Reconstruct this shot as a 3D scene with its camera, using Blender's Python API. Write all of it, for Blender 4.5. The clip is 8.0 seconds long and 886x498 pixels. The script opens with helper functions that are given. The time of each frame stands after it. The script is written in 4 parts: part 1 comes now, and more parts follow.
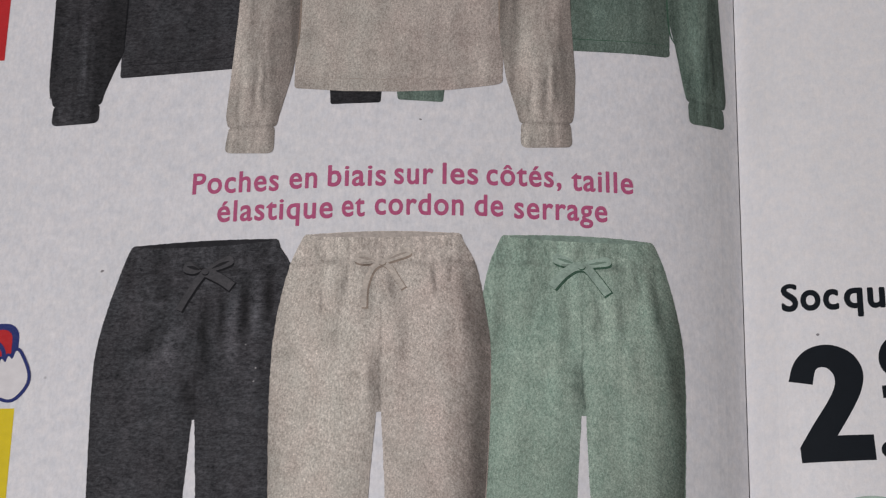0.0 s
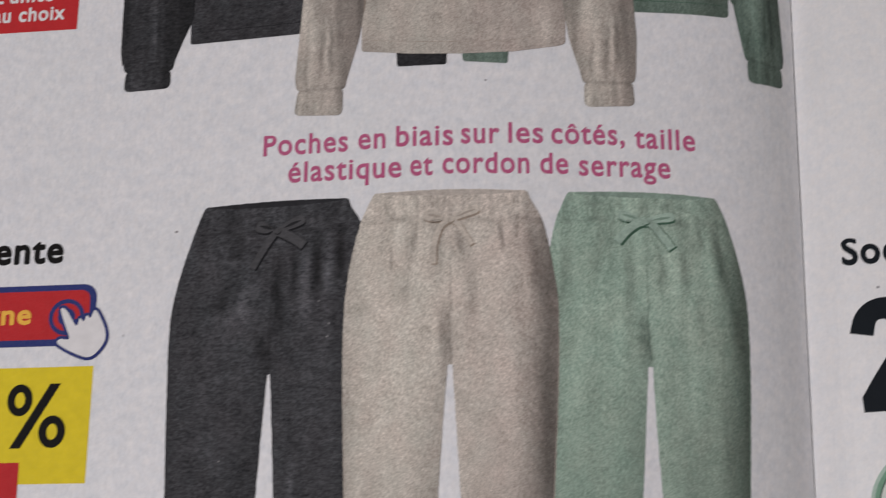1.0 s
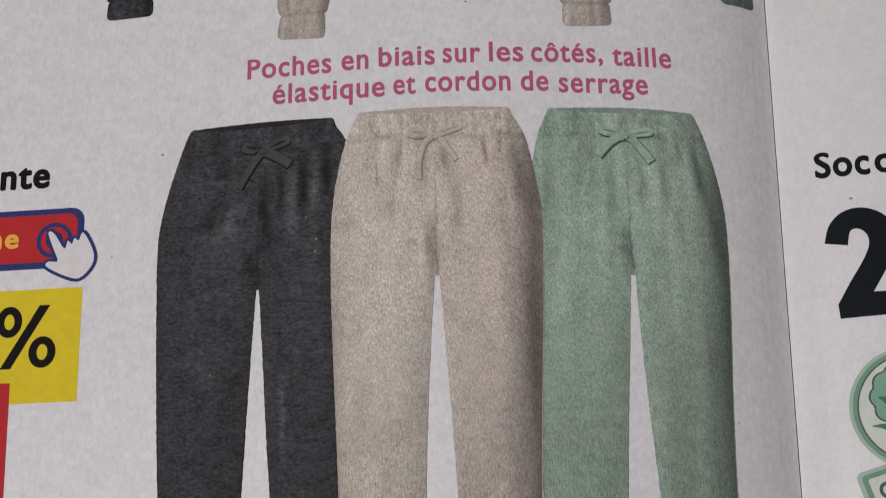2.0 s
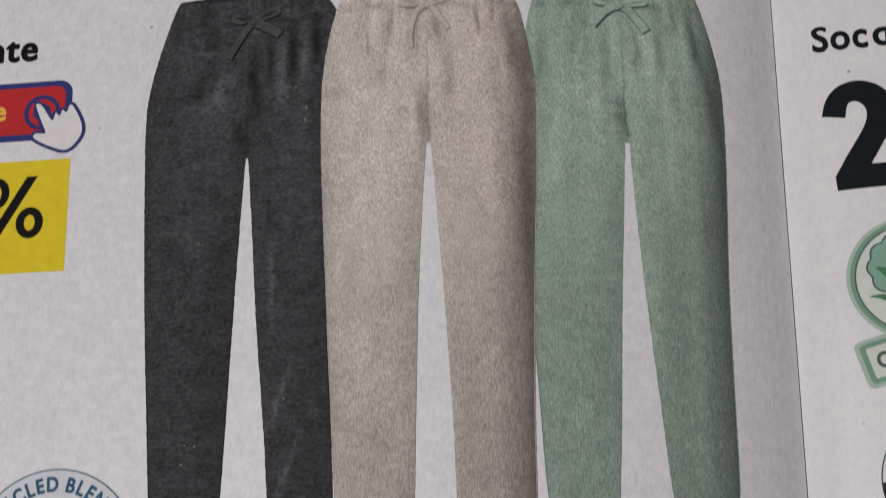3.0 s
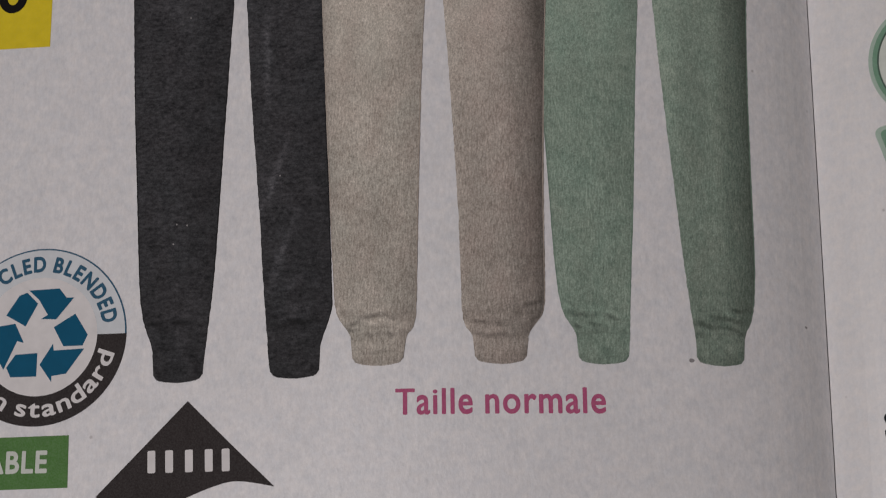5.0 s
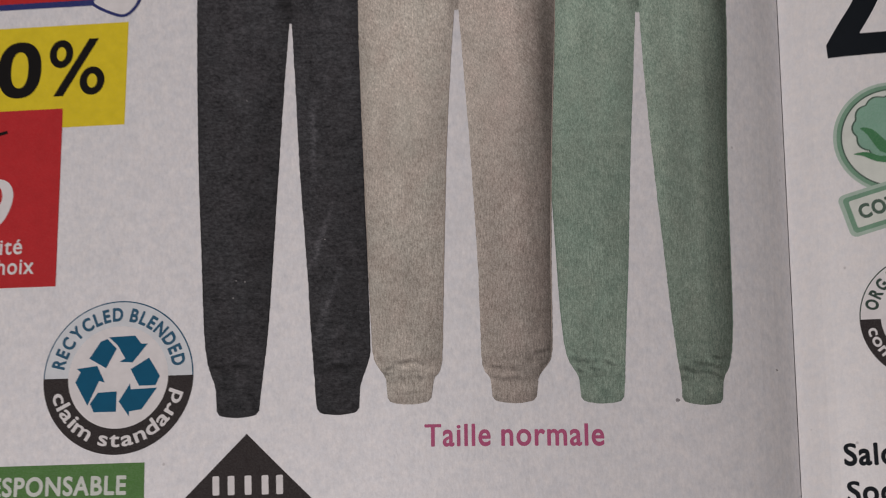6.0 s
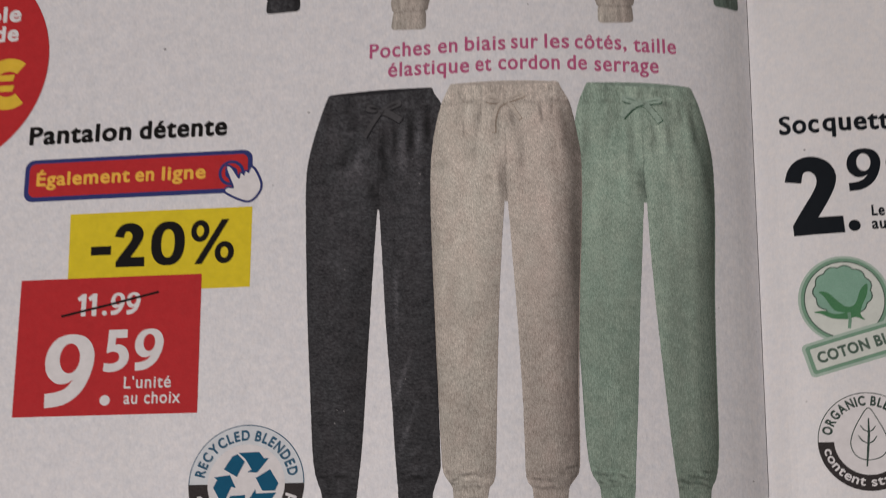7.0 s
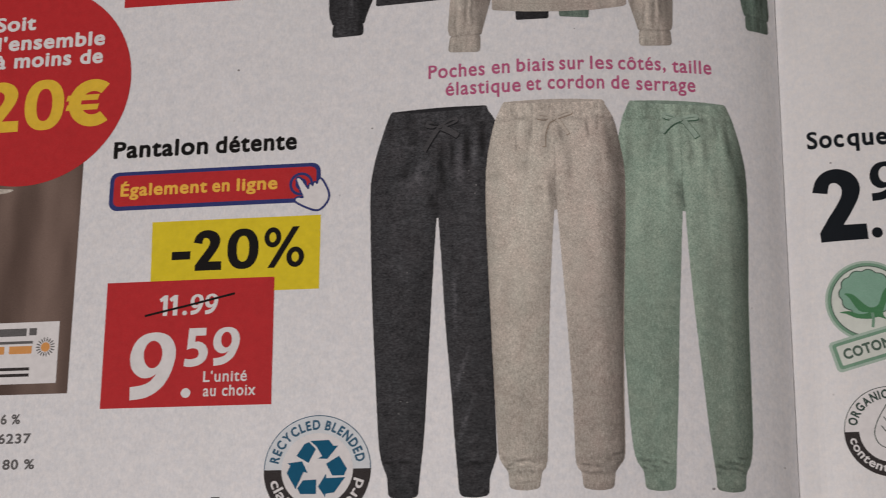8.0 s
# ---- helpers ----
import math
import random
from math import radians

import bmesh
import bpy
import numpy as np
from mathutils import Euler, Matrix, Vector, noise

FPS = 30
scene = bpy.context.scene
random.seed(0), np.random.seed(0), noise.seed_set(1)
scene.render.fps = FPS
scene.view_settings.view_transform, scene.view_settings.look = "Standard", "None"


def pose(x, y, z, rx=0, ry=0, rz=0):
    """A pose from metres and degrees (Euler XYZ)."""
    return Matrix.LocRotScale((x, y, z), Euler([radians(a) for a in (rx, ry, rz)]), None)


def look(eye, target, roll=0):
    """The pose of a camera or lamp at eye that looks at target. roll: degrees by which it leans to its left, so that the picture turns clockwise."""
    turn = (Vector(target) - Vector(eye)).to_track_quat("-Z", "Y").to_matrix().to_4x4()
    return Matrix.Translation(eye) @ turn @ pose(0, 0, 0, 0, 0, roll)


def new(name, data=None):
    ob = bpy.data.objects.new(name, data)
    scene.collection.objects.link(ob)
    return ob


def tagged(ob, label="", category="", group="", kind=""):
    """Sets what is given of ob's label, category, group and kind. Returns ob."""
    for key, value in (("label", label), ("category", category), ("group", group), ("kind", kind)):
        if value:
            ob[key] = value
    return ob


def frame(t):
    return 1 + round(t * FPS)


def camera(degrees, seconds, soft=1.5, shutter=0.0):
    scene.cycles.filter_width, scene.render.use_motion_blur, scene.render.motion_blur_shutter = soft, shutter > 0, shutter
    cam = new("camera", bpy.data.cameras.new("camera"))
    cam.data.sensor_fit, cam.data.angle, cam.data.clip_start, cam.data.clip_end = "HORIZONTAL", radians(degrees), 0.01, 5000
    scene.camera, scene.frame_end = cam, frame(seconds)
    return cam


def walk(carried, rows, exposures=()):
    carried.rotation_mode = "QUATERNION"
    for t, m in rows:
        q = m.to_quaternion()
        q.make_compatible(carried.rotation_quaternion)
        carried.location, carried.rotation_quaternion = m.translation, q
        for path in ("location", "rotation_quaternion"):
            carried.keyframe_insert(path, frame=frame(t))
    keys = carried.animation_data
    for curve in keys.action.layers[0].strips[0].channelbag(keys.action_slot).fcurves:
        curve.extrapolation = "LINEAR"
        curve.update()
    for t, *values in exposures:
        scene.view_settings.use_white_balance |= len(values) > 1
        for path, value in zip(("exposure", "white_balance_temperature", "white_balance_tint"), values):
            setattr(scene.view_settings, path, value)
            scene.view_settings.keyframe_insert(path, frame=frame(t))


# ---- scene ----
# An open shopping leaflet lies on a table; a hand-held camera looks down on its left page.
MM = 0.001

# ---- camera ----
cam = camera(31.28, 8.0, soft=1.1, shutter=0.35)
# seconds; place in centimetres (x across the page, y up the page, z off the table); turn in degrees
ROWS = [
    (0.0, 1.895, -3.344, 17.213, 17.33, 3.95, 0.76),
    (0.5, 2.011, -3.536, 17.414, 17.11, 5.00, 0.92),
    (1.0, 1.428, -3.859, 17.507, 17.08, 4.94, 0.47),
    (1.2, 0.994, -4.135, 17.561, 17.55, 3.66, -0.12),
    (2.3, 0.976, -5.400, 17.347, 17.84, 3.31, -1.04),
    (2.5, 0.996, -5.622, 17.192, 17.99, 3.27, -0.99),
    (3.0, 1.084, -6.391, 16.825, 17.60, 3.58, -0.93),
    (3.5, 0.819, -7.407, 16.406, 17.34, 3.40, -0.96),
    (4.0, 0.741, -7.864, 15.596, 14.70, 3.58, -0.81),
    (4.2, 0.899, -7.926, 15.451, 14.58, 4.03, -0.55),
    (5.3, 0.909, -7.246, 16.335, 13.81, 3.11, -0.62),
    (5.5, 0.868, -7.221, 17.224, 13.75, 3.20, -0.59),
    (6.0, 0.845, -7.284, 18.536, 13.52, 3.36, -0.47),
    (6.5, 0.838, -7.374, 21.773, 13.82, 3.63, -0.36),
    (7.0, 0.690, -7.484, 24.399, 15.77, 4.03, -0.01),
    (7.5, 0.652, -8.175, 26.323, 16.64, 4.02, 0.11),
    (8.0, 0.120, -8.383, 26.412, 16.65, 4.47, 0.16),
]
# the clip's camera darkens its picture for a moment half-way
EXPOSURES = [
    (0.0, 0.14, 6320, 10), (1.2, 0.12, 6400, 10), (2.5, 0.09, 6450, 10), (4.0, 0.04, 6430, 9.5), (4.2, -0.17, 6500, 11),
    (5.3, -0.36, 6600, 11.5), (6.0, -0.17, 6650, 12.5), (6.6, -0.14, 6700, 12), (7.0, -0.06, 6720, 12), (8.0, -0.03, 6730, 10.8),
]
walk(cam, [(t, pose(0.01 * x, 0.01 * y, 0.01 * z, rx, ry, rz)) for t, x, y, z, rx, ry, rz in ROWS], EXPOSURES)

# ---- light: one unseen lamp, assumed under the ceiling of a closed room ----
world = bpy.data.worlds.new("world")
scene.world = world
world.use_nodes = True
world.node_tree.nodes["Background"].inputs["Color"].default_value = (0.9, 0.94, 1.0, 1)
world.node_tree.nodes["Background"].inputs["Strength"].default_value = 0.02

lamp_data = bpy.data.lights.new("assumed_lamp_light", "AREA")
lamp_data.shape, lamp_data.size = "DISK", 0.45
lamp_data.energy = 17.4
lamp_data.color = (0.99, 0.95, 0.965)
lamp = new("assumed_lamp_light", lamp_data)
lamp.matrix_world = look((-0.42, -0.36, 1.62), (0, 0, 0))


# ---- materials ----
class Nodes:
    """A material's node tree with short ways to add and join nodes."""

    def __init__(self, name, rough=0.6, spec=0.3):
        self.mat = bpy.data.materials.new(name)
        self.mat.use_nodes = True
        self.tree = self.mat.node_tree
        self.bsdf = self.tree.nodes["Principled BSDF"]
        self.bsdf.inputs["Roughness"].default_value = rough
        self.bsdf.inputs["Specular IOR Level"].default_value = spec

    def add(self, kind, **values):
        node = self.tree.nodes.new(kind)
        for key, value in values.items():
            node.inputs[key.replace("_", " ")].default_value = value
        return node

    def join(self, a, b):
        self.tree.links.new(a, b)

    def coords(self, scale=(1000, 1000, 1000), turn=0.0):
        """Object coordinates in millimetres, stretched by scale / 1000."""
        tc = self.add("ShaderNodeTexCoord")
        mp = self.add("ShaderNodeMapping")
        mp.inputs["Scale"].default_value = scale
        mp.inputs["Rotation"].default_value = (0, 0, radians(turn))
        self.join(tc.outputs["Object"], mp.inputs["Vector"])
        return mp.outputs["Vector"]

    def noise(self, vector, scale, detail=3.0, rough=0.55):
        n = self.add("ShaderNodeTexNoise", Scale=scale, Detail=detail, Roughness=rough)
        self.join(vector, n.inputs["Vector"])
        return n.outputs["Fac"]

    def span(self, value, lo, hi, to_lo=0.0, to_hi=1.0, smooth=False):
        m = self.tree.nodes.new("ShaderNodeMapRange")
        if smooth:
            m.interpolation_type = "SMOOTHSTEP"
        for n, v in zip(("From Min", "From Max", "To Min", "To Max"), (lo, hi, to_lo, to_hi)):
            m.inputs[n].default_value = v
        self.join(value, m.inputs["Value"])
        return m.outputs["Result"]

    def math(self, op, a, b):
        m = self.tree.nodes.new("ShaderNodeMath")
        m.operation = op
        for n, v in enumerate((a, b)):
            if isinstance(v, (int, float)):
                m.inputs[n].default_value = v
            else:
                self.join(v, m.inputs[n])
        return m.outputs["Value"]

    def mix(self, fac, a, b, blend="MIX"):
        m = self.tree.nodes.new("ShaderNodeMix")
        m.data_type, m.blend_type = "RGBA", blend
        for slot, v in ((0, fac), (6, a), (7, b)):
            if isinstance(v, (int, float)):
                m.inputs[slot].default_value = v
            elif isinstance(v, tuple):
                m.inputs[slot].default_value = (*v, 1)
            else:
                self.join(v, m.inputs[slot])
        return m.outputs[2]

    def tint(self, colour, value):
        """The colour times a grey value."""
        rgb = self.tree.nodes.new("ShaderNodeCombineColor")
        for n in range(3):
            self.join(value, rgb.inputs[n])
        return self.mix(1.0, colour, rgb.outputs["Color"], "MULTIPLY")

    def done(self, colour, bump=None, strength=0.1, distance=0.00005):
        if isinstance(colour, tuple):
            self.bsdf.inputs["Base Color"].default_value = (*colour, 1)
        else:
            self.join(colour, self.bsdf.inputs["Base Color"])
        if bump is not None:
            b = self.add("ShaderNodeBump", Strength=strength, Distance=distance)
            self.join(bump, b.inputs["Height"])
            self.join(b.outputs["Normal"], self.bsdf.inputs["Normal"])
        return self.mat


def paper_material(name, tone, rough=1.0):
    """Thin newsprint-like stock: fibres, cloudy formation, faint ink from the other side, few specks; rough: how strongly it shows."""
    n = Nodes(name, 0.44, 0.7)
    v = n.coords()
    cloud = n.span(n.noise(v, 0.85, 4, 0.62), 0.3, 0.7)
    streak = n.span(n.noise(n.coords((2300, 1100, 1000)), 1.2, 4, 0.65), 0.3, 0.7)
    fibre = n.span(n.noise(v, 5.0, 3, 0.6), 0.3, 0.7)
    ghost = n.span(n.noise(v, 0.09, 2, 0.5), 0.45, 0.75)
    value = n.math("ADD", n.math("MULTIPLY", cloud, 0.12 * rough), n.math("MULTIPLY", streak, 0.18 * rough))
    blotch = n.span(n.noise(v, 0.3, 3, 0.55), 0.33, 0.67)
    value = n.math("ADD", value, n.math("MULTIPLY", blotch, 0.05 * rough))
    value = n.math("ADD", value, n.math("MULTIPLY", fibre, 0.05))
    value = n.math("ADD", value, 0.975 - 0.175 * rough)
    colour = n.mix(cloud, tuple(c * f for c, f in zip(tone, (0.972, 0.99, 1.02))), tuple(c * f for c, f in zip(tone, (1.018, 0.998, 0.988))))
    colour = n.mix(n.math("MULTIPLY", ghost, 0.07 * rough), colour, (0.50, 0.56, 0.53))
    colour = n.tint(colour, value)
    vor = n.add("ShaderNodeTexVoronoi", Scale=0.13)
    n.join(v, vor.inputs["Vector"])
    speck = n.span(vor.outputs["Distance"], 0.012, 0.03, 1, 0)
    colour = n.mix(n.math("MULTIPLY", speck, 0.45), colour, (0.22, 0.2, 0.2))
    return n.done(colour, n.noise(n.coords((1300, 800, 1000)), 2.2, 5, 0.6), 0.4, 0.00007)


def ink_material(name, colour, show=0.10):
    """Offset ink on paper: slightly cloudy, with paper fibres that show through."""
    n = Nodes(name, 0.6, 0.12)
    v = n.coords()
    cloud = n.span(n.noise(v, 0.7, 4, 0.6), 0.3, 0.7, 0.93, 1.05)
    fibre = n.span(n.noise(v, 6.0, 3, 0.6), 0.35, 0.8)
    c = n.mix(n.math("MULTIPLY", fibre, show), colour, (0.72, 0.71, 0.71))
    return n.done(n.tint(c, cloud), n.noise(v, 2.2, 5, 0.6), 0.2, 0.00005)


def fabric_material(name, dark, light, weave, folds=0.16, rim=9.5, garment="trousers", creases=()):
    """The printed photograph of a brushed melange knit, in ink tones; x and y run in millimetres from the garment's middle.
    creases: soft folds of the pictured cloth, each (x0, y0, x1, y1, width, tone)."""
    n = Nodes(name, 0.6, 0.12)
    v = n.coords()
    xyz = n.add("ShaderNodeSeparateXYZ")
    n.join(v, xyz.inputs["Vector"])
    x, y = xyz.outputs["X"], xyz.outputs["Y"]

    def vec(op, a, b, out="Vector"):
        m = n.tree.nodes.new("ShaderNodeVectorMath")
        m.operation = op
        for k, w in enumerate((a, b)):
            if isinstance(w, tuple):
                m.inputs[k].default_value = w
            elif isinstance(w, (int, float)):
                m.inputs["Scale"].default_value = w
            elif op == "SCALE" and k == 1:
                n.join(w, m.inputs["Scale"])
            else:
                n.join(w, m.inputs[k])
        return m.outputs[out]

    def near(value, middle, width):
        """1 at the middle, falling softly to 0 at that distance."""
        return n.span(n.math("ABSOLUTE", n.math("SUBTRACT", value, middle), 0), 0, width, 1, 0, True)

    def between(value, lo, hi, soft):
        return n.math("MULTIPLY", n.span(value, lo - soft, lo + soft, 0, 1, True), n.span(value, hi - soft, hi + soft, 1, 0, True))

    # folds wander a little
    wobble = n.add("ShaderNodeTexNoise", Scale=0.45, Detail=2.0)
    n.join(v, wobble.inputs["Vector"])
    bent = vec("MULTIPLY", vec("ADD", v, vec("SCALE", vec("SUBTRACT", wobble.outputs["Color"], (0.5, 0.5, 0.5)), 0.9)), (1, 1, 0))

    def fold(x0, y0, x1, y1, width):
        """1 along a line, falling off softly across it and towards its ends."""
        d = Vector((x1 - x0, y1 - y0, 0))
        along = vec("DOT_PRODUCT", vec("SUBTRACT", bent, (x0, y0, 0)), tuple(d / d.length_squared), "Value")
        t = n.span(along, 0, 1)
        foot = vec("ADD", vec("SCALE", tuple(d), t), (x0, y0, 0))
        far = vec("DISTANCE", bent, foot, "Value")
        fade = n.math("MULTIPLY", n.span(t, 0, 0.3, 0.35, 1), n.span(t, 0.6, 1, 1, 0.15))
        return n.math("MULTIPLY", n.span(far, 0, width, 1, 0, True), fade)

    mottle = n.noise(v, 0.55, 4, 0.65)
    patch = n.noise(v, 0.20, 3, 0.6)
    if weave == "brushed":
        grain = n.noise(n.coords((2600, 4000, 1000)), 0.8, 4, 0.75)
        loops = n.span(n.noise(n.coords((900, 3600, 1000), 4), 1.0, 3, 0.6), 0.33, 0.67, 0.80, 1.22)
    else:
        grain = n.noise(n.coords((4600, 2200, 1000), 32), 1.0, 3, 0.65)
        if garment == "trousers":
            # upright stitches down the legs
            upright, low = n.noise(n.coords((5600, 1300, 1000), 5), 1.0, 3, 0.65), n.span(y, -24, -2, 1, 0, True)
            grain = n.math("ADD", n.math("MULTIPLY", upright, low), n.math("MULTIPLY", grain, n.math("SUBTRACT", 1.0, low)))
        # curly loops of the yarn
        curl = n.math("ABSOLUTE", n.math("SUBTRACT", n.noise(n.coords((3900, 2700, 1000), 24), 1.0, 1.5, 0.5), 0.5), 0)
        loops = n.span(curl, 0.0, 0.13, 1.12, 0.86)
    fine = n.noise(v, 6.5, 2, 0.6)
    mixed = n.math("ADD", n.math("MULTIPLY", mottle, 0.28), n.math("MULTIPLY", grain, 0.72))
    colour = n.mix(n.span(mixed, 0.34, 0.66), dark, light)
    # the yarn's tint drifts between warm and cool
    drift = n.span(n.noise(n.coords((330, 210, 1000), 20), 1.0, 3, 0.55), 0.32, 0.68)
    colour = n.mix(1.0, colour, n.mix(drift, (1.02, 0.99, 0.985), (0.98, 1.005, 1.0)), "MULTIPLY")
    if weave == "twill":
        colour = n.mix(1.0, colour, n.mix(n.span(x, -3, 6), (0.992, 1.002, 0.995), (1.016, 0.990, 0.995)), "MULTIPLY")
    tones = [n.span(fine, 0.25, 0.75, 0.75, 1.25), loops, n.span(patch, 0.3, 0.7, 0.96, 1.04)]

    def tone(mask, value):
        """Adds ink where mask is 1: the factor is 1 + mask * value."""
        tones.append(n.math("ADD", 1.0, n.math("MULTIPLY", mask, value)))

    def ribs(turn, scale, depth, mask):
        """Fine slanting rows of the weave."""
        wave = n.add("ShaderNodeTexWave", Scale=scale, Distortion=6.0, Detail=2.0, **{"Detail Scale": 1.6})
        n.join(n.coords((1000, 1000, 1000), turn), wave.inputs["Vector"])
        tone(mask, n.span(wave.outputs["Fac"], 0, 1, -depth, depth))

    if weave == "twill" and garment == "trousers":
        ribs(-52, 0.92, 0.075, n.math("MULTIPLY", n.span(x, 1, 9, 0.25, 1, True), n.span(y, -22, -4, 0.2, 1, True)))
        ribs(4, 1.05, 0.045, n.span(y, -24, -6, 1, 0.1, True))
    elif weave == "twill":
        ribs(8, 1.0, 0.04, n.span(patch, 0.3, 0.7))
    broad = n.noise(n.coords((260, 60, 1000), 8), 1.0, 2, 0.5)
    tones.append(n.span(broad, 0.3, 0.7, 0.90, 1.10))
    if garment == "trousers":
        # gathers: tight in the waistband, longer under it, running out towards the thighs
        tone(between(y, 16.9, 20.3, 0.3), n.span(n.noise(n.coords((1900, 420, 1000)), 1.0, 2, 0.5), 0.3, 0.7, -0.24, 0.15))
        tone(n.span(y, 6, 16, 0, 1, True), n.span(n.noise(n.coords((700, 90, 1000)), 1.0, 2, 0.5), 0.34, 0.66, -folds * 0.8, folds * 0.5))
        tone(n.span(y, -12, 12, 0.25, 1, True), n.span(n.noise(n.coords((420, 60, 1000)), 1.0, 2, 0.5), 0.3, 0.7, -folds * 0.7, folds * 0.6))
        broken = n.span(n.noise(n.coords((420, 0, 0)), 1.0, 2, 0.5), 0.38, 0.6)
        wave_y = n.math("ADD", y, n.span(n.noise(n.coords((300, 0, 0)), 1.0, 1, 0.5), 0.3, 0.7, -0.3, 0.3))
        tone(n.math("MULTIPLY", near(wave_y, 16.75, 0.6), broken), -0.26)
        tone(n.math("MULTIPLY", near(wave_y, 18.5, 0.4), broken), -0.10)
        # centre seam, and the printed shade at the crotch
        wander = n.math("ADD", x, n.span(n.noise(n.coords((0, 320, 0)), 1.0, 1, 0.5), 0.3, 0.7, -0.3, 0.3))
        tone(n.math("MULTIPLY", near(wander, 0.0, 0.28), n.math("MULTIPLY", between(y, 0.5, 15.0, 1.0), n.span(y, 14, 3, 0.35, 1))), -0.34)
        tone(n.math("MULTIPLY", near(x, -0.35, 1.3), near(y, 1.0, 5.5)), -0.28)
        # pictured light from above, printed in: paler waist, darker lower legs
        tones.append(n.span(y, -36, 6, 0.85, 1.11))
        # the round of each leg: its shade is printed into the tones
        tone(n.span(x, rim - 3.0, rim + 1.6, 0.0, 1.0, True), -0.56 if weave == "twill" else -0.35)
        tone(n.math("MULTIPLY", n.math("MULTIPLY", n.span(x, -5.5, -0.8, 0, 1, True), n.math("LESS_THAN", x, 0.0)), n.span(y, 3, -8, 0, 1, True)), -0.24)
        tone(n.span(x, -12.2, -9.5, 1, 0, True), -0.22)
        tone(n.span(x, rim + 0.2, rim + 1.9, 0, 1, True), -0.32)
        tone(n.math("MULTIPLY", n.span(x, 0.5, 4.0, 0, 1, True), n.span(y, 6, -14, 0, 1, True)), -0.14 if weave == "twill" else -0.05)
        # small creases over the cuffs, the cuff's seam and its ribs
        tone(between(y, -44.6, -41.8, 0.9), n.span(n.noise(n.coords((420, 1150, 1000), 6), 1.0, 3, 0.55), 0.36, 0.64, -0.18, 0.11))
        tone(n.math("MULTIPLY", near(wave_y, -44.75, 0.5), n.span(broken, 0, 1, 0.4, 1)), -0.22)
        tone(n.span(y, -45.3, -45.0, 1, 0), n.span(n.noise(n.coords((1700, 500, 1000)), 1.0, 2, 0.5), 0.3, 0.7, -0.10, 0.06))
        tone(n.span(y, -46.4, -47.5, 0, 1, True), -0.16)
    elif garment == "sleeve":
        # gathers above the cuff's seam at y = 0, long folds further up, ribs in the cuff
        tone(n.span(y, 0, 7, 1, 0, True), n.span(n.noise(n.coords((900, 110, 1000), 3), 1.0, 2, 0.5), 0.32, 0.68, -folds * 1.6, folds))
        tone(n.span(y, 0, 5, 0, 1, True), n.span(n.noise(n.coords((420, 34, 1000), 5), 1.0, 2, 0.5), 0.3, 0.7, -folds * 2.6, folds * 1.8))
        tone(n.span(y, -0.3, 0.0, 1, 0), n.span(n.noise(n.coords((1700, 260, 1000)), 1.0, 2, 0.5), 0.3, 0.7, -0.16, 0.08))
        tone(near(y, 0.05, 0.45), -0.22)
        # shaded sides of the sleeve, printed darker
        tone(n.span(x, 0.9, 3.0, 0, 1, True), -0.46)
        tone(n.span(x, -3.6, -2.3, 1, 0, True), -0.18)
    else:
        tone(n.span(y, -60, 60, 1, 1), n.span(n.noise(n.coords((420, 90, 1000), 3), 1.0, 3, 0.55), 0.3, 0.7, -folds, folds * 0.8))
        # right side and lower rim shaded in print
        tone(n.span(x, rim - 4.5, rim + 0.6, 0, 1, True), -0.32)
        tone(n.span(y, 0.2, 2.0, 1, 0, True), -0.10)
    for x0, y0, x1, y1, width, ink in creases:
        tone(fold(x0, y0, x1, y1, 1.3 * width), (1.5 if garment == "trousers" and y0 > -10 else 1.05) * ink)
    value = tones[0]
    for t in tones[1:]:
        value = n.math("MULTIPLY", value, t)
    return n.done(n.tint(colour, value), n.noise(v, 2.2, 5, 0.6), 0.2, 0.00005)


def knit_ink(name, colour, depth=0.24):
    """Ink of one tone with the grain of a pictured knit."""
    n = Nodes(name, 0.6, 0.12)
    grain = n.span(n.noise(n.coords((2600, 3200, 1000), 20), 1.0, 4, 0.7), 0.3, 0.7, 1 - depth, 1 + depth)
    cloud = n.span(n.noise(n.coords(), 0.5, 3, 0.6), 0.3, 0.7, 1 - 0.7 * depth, 1 + 0.7 * depth)
    return n.done(n.tint(colour, n.math("MULTIPLY", grain, cloud)), n.noise(n.coords(), 2.2, 5, 0.6), 0.2, 0.00005)


def photo_material(name, dark, light):
    """The printed photograph of soft draped cloth: broad folds and a fine grain."""
    n = Nodes(name, 0.6, 0.12)
    v = n.coords()
    drape = n.noise(n.coords((70, 26, 1000), 12), 1.0, 2, 0.45)
    grain = n.noise(v, 4.5, 3, 0.6)
    colour = n.mix(n.span(drape, 0.32, 0.68, 0, 1, True), dark, light)
    return n.done(n.tint(colour, n.span(grain, 0.3, 0.7, 0.9, 1.1)), n.noise(v, 2.2, 5, 0.6), 0.2, 0.00005)


def plain_material(name, colour, rough=0.7, vary=0.12, scale=0.03):
    n = Nodes(name, rough, 0.3)
    v = n.coords()
    return n.done(n.tint(colour, n.span(n.noise(v, scale, 5, 0.6), 0.3, 0.7, 1 - vary, 1 + vary)), n.noise(v, scale * 12, 4, 0.6), 0.1, 0.0004)


